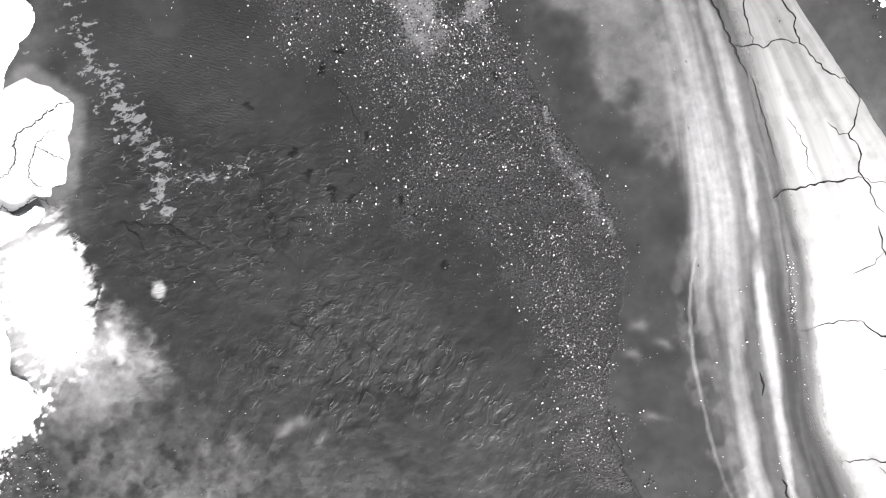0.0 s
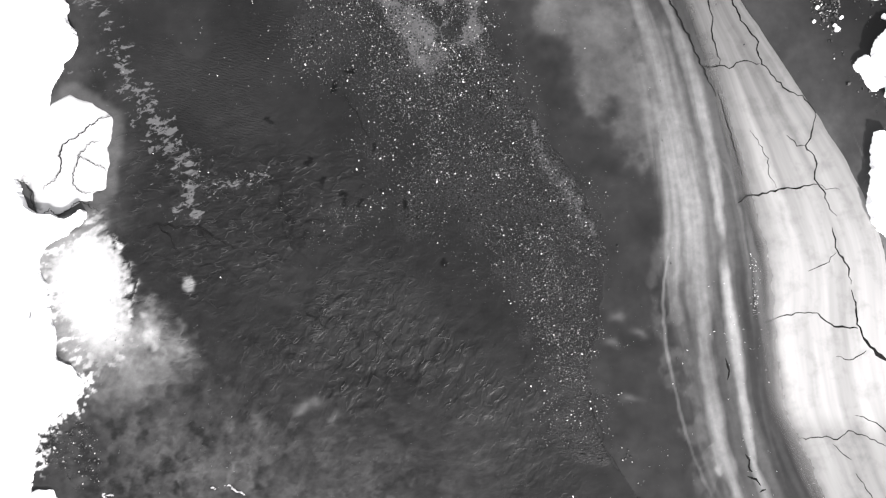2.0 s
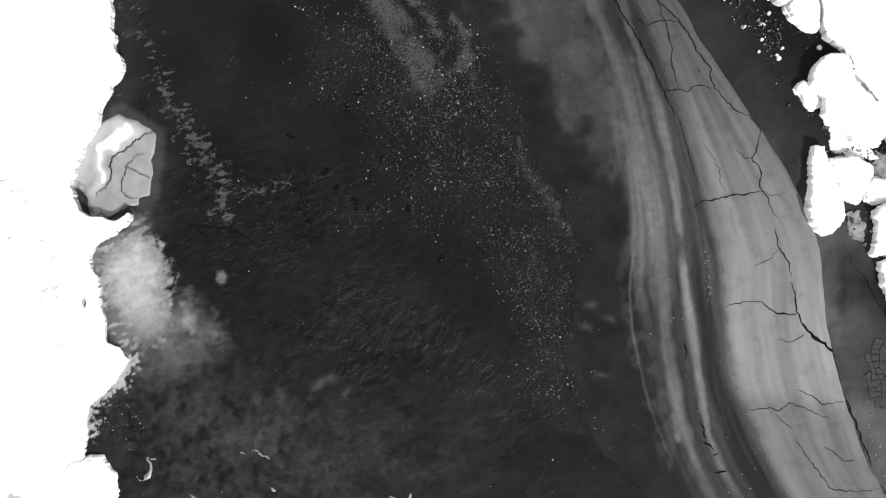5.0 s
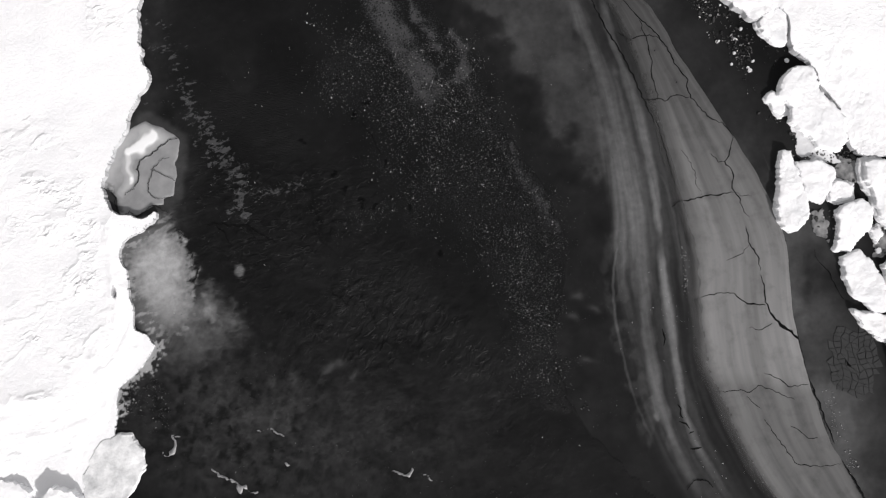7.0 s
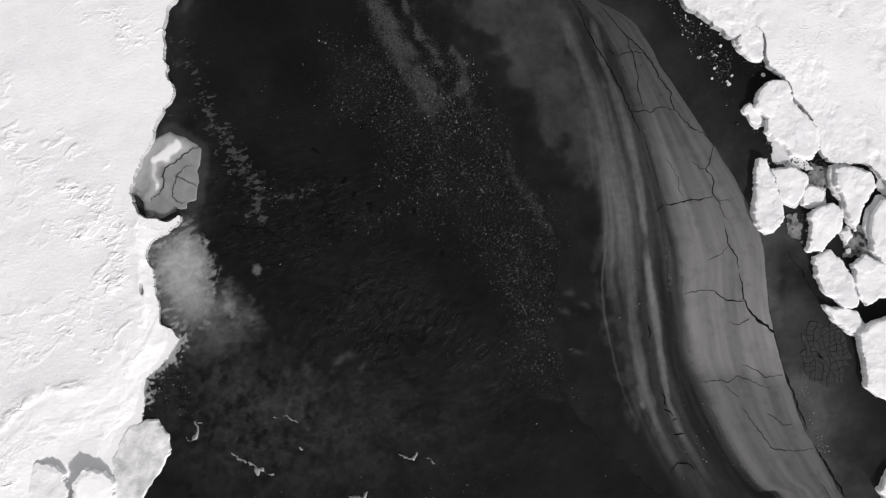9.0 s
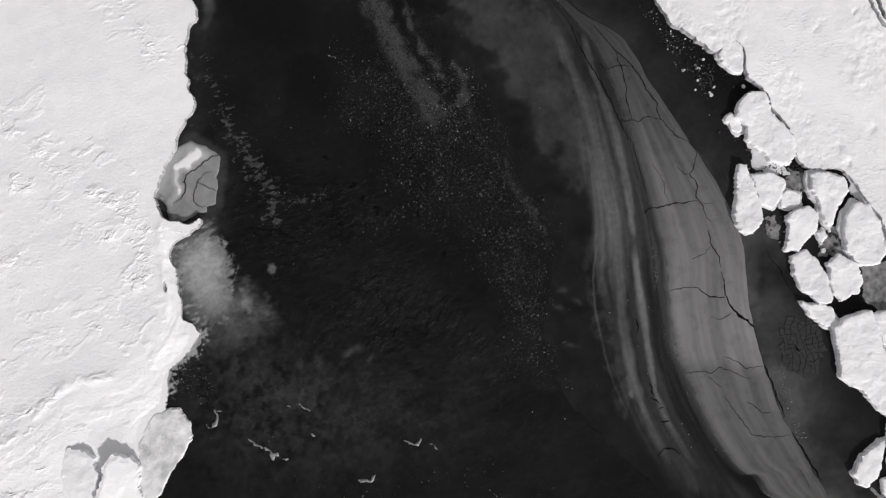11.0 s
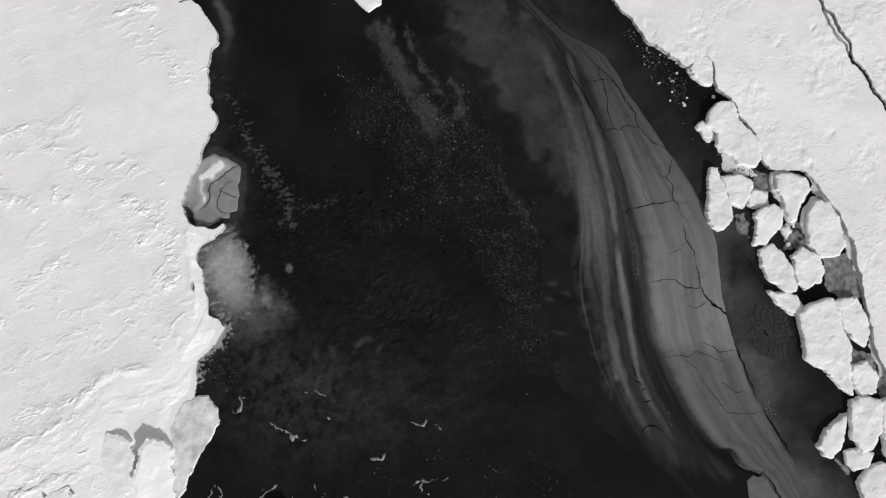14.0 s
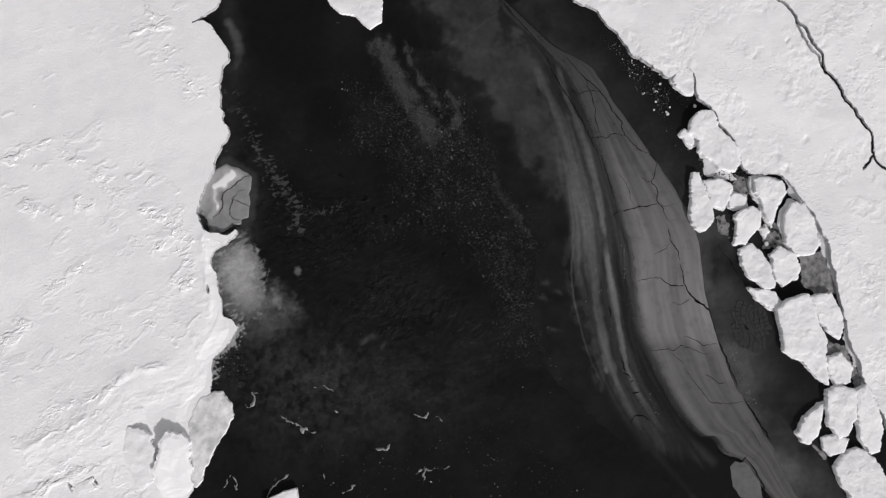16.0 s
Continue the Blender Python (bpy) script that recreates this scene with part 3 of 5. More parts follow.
    frazil += 0.045 * smooth(-0.7, 0.1, inside_distance(X + 0.3 * tremble_x, Y + 0.3 * tremble_y, SLAB_SKIRT, 4))
    frazil += 0.016 * blob(X, Y, -8, -18, 15, 6, 0) * smooth(0.15, 0.6, fbm(X * 0.7 + feather_x, Y * 0.9 + feather_y, 53, 5))
    hole = 0.0
    for k, (x, y) in enumerate(HOLES):
        hole = np.maximum(hole, blob(X + 0.6 * tremble_x, Y + 0.6 * tremble_y, x, y, 0.4, 0.24 + 0.03 * (k % 4), 65 * k + 100))
    hole = smooth(0.3, 0.75, hole + 0.4 * fbm(X * 2.6, Y * 2.6, 65, 3) * (hole > 0.08))
    streaks = smooth(0.1, 0.0, np.abs(2 * value_noise((X + warp_x) * 0.35, (Y + warp_y) * 0.35, 66) - 1)) * smooth(0.1, 0.5, fbm(X * 0.3, Y * 0.3, 67, 2))
    frazil = frazil * (1 - np.clip(hole + 0.6 * streaks * amount, 0, 1))
    # frost and slush lying on the skin
    d, along = line_distance(X + 0.6 * tremble_x, Y + 0.6 * tremble_y, FROST_STREAK, 5)
    lace = smooth(0.78, 0.95, ridged((X + Y * 0.45) * 0.35 + 0.3 * tremble_x, (Y - X * 0.45) * 1.15 + 0.3 * tremble_y, 74, 2))
    frost = np.exp(-(d / 2.0) ** 2) * (0.17 + 0.42 * lace + 0.14 * fbm(X * 1.1, Y * 1.1, 71, 4)) + 0.27 * np.exp(-(d / 0.85) ** 2) * smooth(-0.9, 0.3, fbm(X * 0.5, Y * 0.5, 75, 3))
    d, along = line_distance(X + 0.4 * tremble_x, Y + 0.4 * tremble_y, FROST_ARM, 4)
    frost = np.maximum(frost, 0.42 * np.exp(-(d / 0.5) ** 2) * (1 + 0.5 * fbm(X * 1.5, Y * 1.5, 72, 3)))
    for k, (x, y) in enumerate(FROST_PATCHES):
        frost = np.maximum(frost, 0.5 * blob(X + 0.8 * tremble_x, Y + 0.8 * tremble_y, x, y, 0.8, 0.35, 30 + 50 * k))
    dusting = 0.0
    for chain, w, a in SPECKLED:
        d, run = line_distance(X + 0.8 * tremble_x, Y + 0.8 * tremble_y, chain, 5)
        dusting = np.maximum(dusting, a * np.exp(-(d / w) ** 2) * (1 + 0.3 * fbm(X * 1.2, Y * 1.2, 73, 3)))
    rim = np.exp(-(edge / 1.7) ** 2) * (1 - beyond)
    dusting = np.maximum(dusting, 0.36 * np.exp(-((edge - 1.2) / 0.8) ** 2) * (1 - beyond) * smooth(-4, 4, Y) * (0.8 + 0.5 * fbm(X * 0.6, Y * 0.6, 76, 3)))
    crumb = chips * (1 - beyond) * np.clip(0.6 + 0.5 * fbm(X * 0.4, Y * 0.4, 25, 3), 0, 1) + 0.75 * rim * smooth(-9, 3, Y) + 0.05 * near * (1 - beyond)
    calm = blob(X + 0.4 * tremble_x, Y + 0.4 * tremble_y, -18.9, 16.4, 1.5, 2.3, 25)
    wavelet = smooth(-1.5, 1.5, inside_distance(X + 0.5 * warp_x, Y + 0.5 * warp_y, WAVELETS, 5)) * (1 - smooth(0.25, 0.5, calm))
    frazil += 0.003 * smooth(0.25, 0.5, calm)
    still = (1 - beyond) * (1 - 0.7 * chips) * smooth(0.08, 0.02, core + spill) * near
    ripple_a = 1.5 * blob(X, Y, -14, -1.5, 8, 5.5, -10) + 0.9 * blob(X, Y, -17.5, 4, 6, 5, 0) + 0.6 * blob(X, Y, -9, 2.5, 6, 4, 0) + 0.1
    ripple_b = 1.1 * blob(X, Y, -6.5, -7.5, 7, 4.5, 20) + 0.5 * blob(X, Y, 2, -10, 8, 6, 0) + 0.1
    ripple_a, ripple_b = (np.clip(r * (0.75 + 0.9 * fbm(X * 0.3, Y * 0.3, 27 + k, 3)) * still, 0, 1) for k, r in enumerate((ripple_a, ripple_b)))
    return Z, {"frazil": np.clip(frazil, 0, 1), "frost": np.clip(frost, 0, 1), "dusting": np.clip(dusting, 0, 1), "ripple": np.clip((0.15 + 0.4 * amount) * still, 0, 1),
               "ripple_a": ripple_a, "ripple_b": ripple_b, "crumb": np.clip(crumb, 0, 1) * (1 - np.clip(hole, 0, 1)), "wavelet": wavelet}


sea = new("water", field_mesh("water", steps_between(-2500, 2500, -32, 35, 0.1, 1.3, 300, (62, 0.25)), steps_between(-2500, 2500, -19, 19, 0.1, 1.3, 300, (40, 0.22)), sea_shape, -9))
sea.data.materials.append(WATER)
tagged(sea, "dark sea lead under a rippled skin of new ice", "water", kind="structure")


# ---- parts and cracks ----
def part(name, me, mat, parent, label=""):
    ob = new(name, me)
    ob.parent = parent
    me.materials.append(mat)
    return tagged(ob, label) if label else ob


def crack_mesh(points, width, z, seed, taper=0.35, jitter=0.12):
    """A jagged dark gap along the points, thin at its ends."""
    rng = random.Random(seed)
    chain = []
    for (ax, ay), (bx, by) in zip(points, points[1:]):
        n = max(2, int(math.hypot(bx - ax, by - ay) / 0.3))
        chain += [(ax + (bx - ax) * k / n, ay + (by - ay) * k / n) for k in range(n)]
    chain.append(points[-1])
    verts, faces, last = [], [], len(chain) - 1
    for k, (x, y) in enumerate(chain):
        ax, ay = chain[max(k - 1, 0)]
        bx, by = chain[min(k + 1, last)]
        d = math.hypot(bx - ax, by - ay) or 1
        nx, ny = -(by - ay) / d, (bx - ax) / d
        swell = taper + (1 - taper) * abs(math.sin(math.pi * k / last)) ** 0.6 if last else 1
        w = width * swell * rng.uniform(0.55, 1.25) / 2
        off = rng.uniform(-jitter, jitter) * (0 < k < last)
        verts += [(x + nx * (off + w), y + ny * (off + w), z), (x + nx * (off - w), y + ny * (off - w), z)]
        if k:
            i = 2 * k
            faces.append((i - 2, i - 1, i + 1, i))
    me = bpy.data.meshes.new("crack")
    me.from_pydata(verts, [], faces)
    return me


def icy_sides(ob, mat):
    """Bare ice on the steep sides of a snow-covered sheet, toned down against the sunlit rim."""
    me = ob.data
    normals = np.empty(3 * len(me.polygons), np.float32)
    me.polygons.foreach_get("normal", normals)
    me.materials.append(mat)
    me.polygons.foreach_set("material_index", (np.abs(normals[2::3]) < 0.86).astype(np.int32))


# ---- fast ice with drifted snow ----
SHORE = spline([(-18.2, 59.2), (-24.4, 45.7), (-27.8, 37.2), (-28.4, 33.4), (-29.3, 32), (-30.9, 31.4), (-32, 30.3), (-30.4, 30.5),
    (-29, 29.4), (-27.9, 27.7), (-27.1, 26), (-27.3, 25.2), (-28.1, 24.4), (-28.2, 22.6), (-28.4, 20.9), (-27.9, 18.6),
    (-28, 17.4), (-27.3, 16.4), (-27.1, 15.4), (-27.9, 14.3), (-28.6, 13.3), (-29.1, 11.5), (-29.9, 9.6), (-30.4, 8.3),
    (-30.9, 7.2), (-31.2, 5.3), (-30.7, 3.8), (-29.9, 2.7), (-28.5, 2.5), (-27.3, 2.6), (-26.5, 3), (-26.5, 2.5), (-27.3, 1.6), (-28.4, 0.9), (-29.4, 0.1),
    (-29.6, -1.5), (-29, -3), (-28.6, -4.7), (-28.4, -6.8), (-28, -7.9), (-26.9, -8.6), (-26.4, -9.4)], 3)
SHORE = SHORE[:-1] + spline([(-26.4, -9.4), (-27.4, -11.5), (-28.9, -12.5), (-29.7, -13.6), (-29.6, -15.1), (-29.7, -17), (-30.6, -18),
    (-31.6, -19.7), (-32.3, -22.4), (-32.3, -26.5), (-32.1, -29.2), (-33.4, -31.6), (-32.7, -35.3), (-36.1, -41.8),
    (-34.7, -54.3)], 3)
FAST_ICE = SHORE + [(-160, -110), (-160, 110)]
SHELF_RIM = spline([(-51.9, -23), (-47.5, -21.2), (-45, -19.6), (-43, -18.1), (-42.1, -16.2), (-39.9, -14.3), (-36.6, -13.8), (-34.3, -13.1),
    (-32.7, -11.3), (-30.7, -8.9), (-29.9, -6.6), (-29.9, -4.2), (-30.6, -1), (-31, 1.5)], 3)
LEE_DRIFT = SHELF_RIM + [(-20, 2), (-20, -45), (-51.9, -45)]
SCARPS = [jagged(chain, 60 + k, 3, 0.2) for k, chain in enumerate((
    [(-53.2, -23), (-51.1, -22.6), (-47.8, -20.9), (-44.3, -19.8), (-42.6, -18.5), (-41.8, -16.5), (-40.6, -15),
    (-39, -14.2), (-35.4, -13.2)],
    [(-37.1, -11.2), (-34.7, -10.8), (-32.6, -9.8), (-31, -7.4)],
    [(-34, -3.4), (-33.1, -1.3), (-33.4, 0.9), (-32.9, 2.6)],
    [(-56, 18.5), (-53.9, 19.2), (-51.8, 19.6)],
    [(-31.4, 22.2), (-30.9, 21.4), (-29.5, 21.6), (-28.5, 22.1)],
))]
PITS = [(-30, -4.3), (-43.9, -27.5), (-46.9, -28.1), (-38.5, -29.3), (-36.8, -28.5)]


CRUST_BANDS = [
    ([(-32.6, 3.9), (-32.7, 0.4), (-33.3, -3), (-34.2, -7.1), (-35.6, -9.9), (-38.6, -11.1), (-41, -11.3)], 1.0),
    ([(-44.3, -19.3), (-42.3, -17), (-40.7, -14.6), (-38.6, -13.5), (-34.1, -13.2), (-32, -10.5)], 0.8),
    ([(-41.2, 4.8), (-39.8, 2.4), (-38.4, 0.9), (-34.3, 1.5), (-32.6, 3.9)], 1.2),
    ([(-60.1, 13.2), (-55.9, 13.4), (-51.7, 14), (-46.7, 12.5), (-42.5, 10.9), (-38.2, 7.5), (-34.7, 5.6), (-31.9, 2.3)], 1.4),
    ([(-42.6, 32.1), (-37.6, 30.8), (-33.2, 28.1), (-34.7, 25.5), (-30, 22)], 1.6),
    ([(-32.2, 1.5), (-34.7, -1.3), (-33.1, -3.8), (-34.7, -7.6)], 1.3),
    ([(-55.8, 9.4), (-50.9, 7.1), (-46.7, 5.9)], 1.2),
    ([(-59.5, -12.4), (-55.4, -10.4), (-52.4, -7), (-48.3, -2.9), (-45.2, -1.3)], 1.3),
    ([(-59.3, -23.3), (-52.5, -21.6), (-47.8, -19.7), (-42.6, -16.4)], 1.1),
    ([(-51, -28.4), (-45, -25.3), (-41.6, -22.7)], 1.2),
]


def fast_ice_shape(X, Y):
    sd = inside_distance(X, Y, FAST_ICE) + 0.25 * fbm(X * 0.7, Y * 0.7, 71, 4)
    drift = 0.16 * fbm(X * 0.05, Y * 0.07, 72, 2)
    c, s = math.cos(radians(-24)), math.sin(radians(-24))
    u, v = X * c - Y * s, X * s + Y * c
    w = 1.1 * fbm(X * 0.3, Y * 0.3, 74, 3)
    cluster = smooth(0.05, 0.55, 0.7 * fbm(u * 0.14, v * 0.24, 73, 3) + 0.55 * fbm(u * 0.5, v * 0.8, 79, 2) - 0.25 * smooth(4, 14, Y) + 0.05)
    bands = 0.0
    for chain, wide in CRUST_BANDS:
        d, run = line_distance(X + 1.5 * w, Y + 1.5 * w, chain, 8)
        bands = np.maximum(bands, np.exp(-(d / wide) ** 2))
    cluster = np.clip(0.35 * cluster + bands * smooth(-0.3, 0.4, fbm(u * 0.4, v * 0.7, 80, 3)), 0, 1)
    crust = (0.04 + 0.96 * cluster) * (0.085 * smooth(0.12, 0.4, fbm(u * 0.5 + 0.3 * w, v * 0.85 + 0.3 * w, 75, 4)) + 0.03 * smooth(0.2, 0.5, fbm(u * 1.5, v * 2.2, 92, 3)))
    lee = inside_distance(X + 0.5 * w, Y + 0.5 * w, LEE_DRIFT, 9)
    d, along = line_distance(X + 0.5 * w, Y + 0.5 * w, SHELF_RIM, 9)
    rim = 0.09 * np.exp(-(d / 0.55) ** 2) * smooth(-0.35, 0.3, fbm(X * 0.45, Y * 0.45, 78, 3)) + 0.05 * np.exp(-(d / 1.6) ** 2)
    rim = rim - np.where(lee > 0, 0.06 * np.minimum(d, 5.5) * smooth(-44, -36, X), 0.0)
    rim = rim + np.where(lee > 0, 0.05 * fbm(d * 0.7 + 0.4 * w, along * 5, 93, 3) * smooth(0.2, 1.2, d) * smooth(6.5, 3, d) + 0.012 * fbm(X * 1.1, Y * 1.1, 94, 4), 0.0)
    top = 0.5 + drift + crust * smooth(0.6, 2.2, sd) + rim + 0.014 * fbm(u * 0.08, v * 0.5, 77, 3) + 0.035 * smooth(0.0, 0.13, fbm(u * 0.16 + 0.2 * w, v * 0.34 + 0.2 * w, 76, 5)) * smooth(1.0, 3.0, sd) * (0.06 + 0.94 * bands)
    for k, scarp in enumerate(SCARPS):
        d, along = line_distance(X + 0.5 * w, Y + 0.5 * w, scarp, 3)
        top = top + 0.05 * np.exp(-(d / 0.16) ** 2) * smooth(0.0, 0.25, fbm(X * 0.7, Y * 0.7, 90 + k, 3))
    for k, (x, y) in enumerate(PITS):
        top = top - 0.7 * blob(X + 0.25 * w, Y + 0.25 * w, x, y, 0.09, 0.4, (10, 60, 30, 20, 70)[k])
    top = top - 0.18 * smooth(2.4, 0.2, sd) * smooth(3, -4, Y)
    top = np.maximum(top, 0.14)
    Z = np.where(sd < 0, -0.45, top)
    return Z, {**upright(X, Y, sd), "crust": np.clip(cluster * 1.15 - 0.12, 0, 1) * smooth(0.4, 1.6, sd)}


fast_ice = new("fast_ice", field_mesh("fast_ice", steps_between(-160, -14, -62, -20, 0.11), steps_between(-110, 110, -40, 38, 0.11), fast_ice_shape))
fast_ice.data.shade_flat()
fast_ice.data.materials.append(SNOW)
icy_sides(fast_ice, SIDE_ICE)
tagged(fast_ice, "broad snow-covered fast ice with wind-crusted drifts", "ice shelf", kind="structure")

# ---- pack floe on the other side ----
PACK_EDGE = spline([(9.3, 58.8), (13.3, 44.4), (16.3, 36.4), (18.8, 32.5), (20.7, 31.6), (22, 30.7), (23.3, 28.8), (24.7, 27.2),
    (25.9, 24.8), (27.6, 23.9), (29.6, 22.4), (31, 21.7), (33.1, 22.9), (34.2, 22), (34.3, 19.4), (35.3, 18.1),
    (36.6, 17), (37.3, 15.5), (39.1, 13.5), (39.5, 11.2), (40.2, 9), (42, 8.4), (45.2, 8.1), (46.2, 6.6), (47.6, 4.9),
    (48.9, 3.1), (49.6, 1.1), (50.5, -1.1), (50.9, -3.4)], 3)
PACK_EDGE = PACK_EDGE[:-1] + spline([(50.9, -3.4), (51.3, -5.6), (51.6, -7.8), (52, -10.8), (52.2, -13.7), (53.4, -16.6), (54.3, -19.5), (55.6, -22),
    (56.9, -25.6), (58.4, -30.2), (61.1, -37.4), (65.4, -45.9), (69.9, -59.7)], 3)
PACK = PACK_EDGE + [(160, -110), (160, 110)]
PACK_CRACKS = [
    [(43.8, 36.9), (46.1, 32.1), (48, 30.5), (49.7, 28.1), (51, 25.3), (52, 22.2), (53.7, 20.2), (55.1, 17.5),
    (56.8, 14.7), (57.8, 12.8), (57.8, 10.5), (59.3, 8.6), (64.3, 3.9)],
    [(48, 30.5), (49.2, 26.9), (51.3, 24.1), (52.1, 21.8)],
    [(57.8, 10.5), (56.3, 8.8)],
]


TRACKS = [(59.3, 29.4), (58.7, 28.3), (58.2, 27.5), (57.7, 26.6), (57.2, 25.9), (56.7, 24.6), (56.3, 23.5), (55.9, 22.3),
    (55.7, 21.1), (55.4, 20.1), (58.2, 30.4), (57.9, 31.4), (54.9, 30.9), (55.8, 30.1)]
PACK_HOLLOWS = [(x, y, r) for (x, y), r in zip([(59.5, 24.9), (60, 23.6), (48.5, 12.8), (42, 23.9), (44.6, 10.8), (45.6, 8.9), (47.1, 26.4)], (0.9, 0.6, 0.7, 0.6, 0.9, 0.7, 0.4))]


PACK_CRACKS = [jagged(crack, 40 + k, 3, 0.12) for k, crack in enumerate(PACK_CRACKS)]


def pack_shape(X, Y):
    sd = inside_distance(X, Y, PACK) + 0.25 * fbm(X * 0.7, Y * 0.7, 81, 4)
    top = 0.6 + 0.16 * fbm(X * 0.09, Y * 0.09, 82, 2) + 0.035 * fbm(X * 0.4, Y * 0.4, 83, 3) * smooth(-0.2, 0.5, fbm(X * 0.12, Y * 0.12, 84, 2) + 0.2) + 0.042 * fbm(X * 1.3, Y * 1.3, 85, 4) * smooth(-0.5, 0.3, fbm(X * 0.25, Y * 0.25, 95, 2))
    w = 0.45 * fbm(X * 0.6, Y * 0.6, 86, 3)
    for k, (x, y) in enumerate(TRACKS):
        top = top - 0.05 * blob(X, Y, x, y, 0.17, 0.12, 40 * k)
    for x, y, r in PACK_HOLLOWS:
        top = top - 0.1 * blob(X + w, Y + w, x, y, r, r * 0.5, 60)
    for k, crack in enumerate(PACK_CRACKS):
        d, along = line_distance(X, Y, crack, 2)
        top = top - (1.5, 0.4, 1.2)[k] * smooth((0.19, 0.16, 0.18)[k] * (0.55 + 0.9 * value_noise(X * 0.5, Y * 0.5, 87)), 0.0, d)
    Z = np.where(sd < 0, -0.45, top)
    return Z, {**upright(X, Y, sd, 0.12), "crust": 0.9 * smooth(0.1, 0.7, fbm(X * 0.2, Y * 0.2, 88, 3) + 0.3 * fbm(X * 0.9, Y * 0.9, 89, 2))}


pack = new("pack_ice", field_mesh("pack_ice", steps_between(10, 160, 12, 62, 0.12), steps_between(-110, 110, -38, 38, 0.12), pack_shape))
pack.data.shade_flat()
pack.data.materials.append(SNOW)
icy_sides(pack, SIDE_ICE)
for k, (crack, wide) in enumerate(zip(PACK_CRACKS, (0.24, 0.15, 0.2))):
    part("crack", crack_mesh(crack, wide, 0.42, 690 + k, jitter=0.05), DARK_LEAD, pack, "dark water-filled crack")
tagged(pack, "snow-covered pack ice floe with a dark meandering crack", "ice floe", kind="structure")


# ---- loose floes and blocks ----
def bounds(outline, res, margin=0.8):
    xs, ys = [p[0] for p in outline], [p[1] for p in outline]
    return np.arange(min(xs) - margin, max(xs) + margin, res), np.arange(min(ys) - margin, max(ys) + margin, res), sum(xs) / len(xs), sum(ys) / len(ys)


def floe(name, outline, height, seed, label, mat=None, rough=0.14, res=0.13, lean=(0, 0), category="ice block", group="", wide=0.34, base=0.0):
    """A sheet of ice with a ragged outline, afloat or resting at base."""
    xs, ys, cx, cy = bounds(outline, res)

    def shape(X, Y):
        sd = inside_distance(X, Y, outline) + rough * fbm(X * 1.1, Y * 1.1, seed, 4)
        top = height + lean[0] * (X - cx) + lean[1] * (Y - cy) + 0.06 * fbm(X * 0.45, Y * 0.45, seed + 3, 3) + 0.012 * fbm(X * 1.5, Y * 1.5, seed + 5, 3)
        top = np.maximum(top, 0.05)
        if wide > 0.5:
            return base - 0.45 + (0.45 + top - base) * smooth(-0.12, 0.5 * wide, sd)
        return np.where(sd < 0, base - 0.45, top * (0.93 + 0.07 * smooth(0, 0.5, sd))), upright(X, Y, sd, res)

    ob = new(name, field_mesh(name, xs, ys, shape, base - 0.35, origin=(cx, cy)))
    ob.location = (cx, cy, 0)
    ob.data.shade_flat()
    ob.data.materials.append(mat or BLOCK_SNOW)
    return tagged(ob, label, category, group)


def capped_block(outline, height, seed, label, inset=0.07, bare=(0, 0), grey_by=0.0):
    """A broken block: a foot of grey ice that carries a cap of snow; bare: the side on which the foot shows, its grey
    also painting shade on a sloping flank.
    """
    xs, ys, cx, cy = bounds(outline, 0.08)
    rng = random.Random(seed)
    lean = (rng.uniform(-0.05, 0.05), rng.uniform(-0.05, 0.05))
    reach = max(max(p[0] for p in outline) - cx, max(p[1] for p in outline) - cy)
    root = new("ice_block")
    root.location = (cx, cy, 0)

    def edge(X, Y):
        return inside_distance(X, Y, outline) + 0.1 + 0.11 * fbm(X * 0.9, Y * 0.9, seed, 3) + 0.07 * fbm(X * 2.8, Y * 2.8, seed + 9, 3)

    def foot(X, Y):
        top = 0.45 * height + lean[0] * (X - cx) + lean[1] * (Y - cy) + 0.05 * fbm(X, Y, seed + 1, 3)
        sd = edge(X, Y)
        return np.where(sd < 0, -0.45, np.maximum(top, 0.1)), upright(X, Y, sd, 0.08)

    def cap(X, Y):
        side = ((X - cx) * bare[0] + (Y - cy) * bare[1]) / reach
        sd = edge(X, Y) - min(inset, 0.2) - 0.35 * grey_by * smooth(0.0, 0.7, side) + 0.1 * fbm(X * 1.6, Y * 1.6, seed + 2, 3)
        top = height + lean[0] * (X - cx) + lean[1] * (Y - cy) + 0.06 * fbm(X * 0.5, Y * 0.5, seed + 3, 3) + 0.018 * fbm(X * 1.4, Y * 1.4, seed + 5, 3) + 0.028 * smooth(0.1, 0.3, fbm(X * 0.55, Y * 0.55, seed + 6, 3))
        low = 0.1
        return np.where(sd < 0, low - 0.3, top * (0.94 + 0.06 * smooth(0, 0.4, sd))), upright(X, Y, sd, 0.08)

    part("ice_foot", field_mesh("ice_foot", xs, ys, foot, origin=(cx, cy)), FOOT_ICE, root, "grey ice foot, also coloured as flank shading")
    part("snow_cap", field_mesh("snow_cap", xs, ys, cap, 0.0, origin=(cx, cy)), BLOCK_SNOW, root, "white snow cap")
    return tagged(root, label, "ice block", "broken blocks along the pack floe")


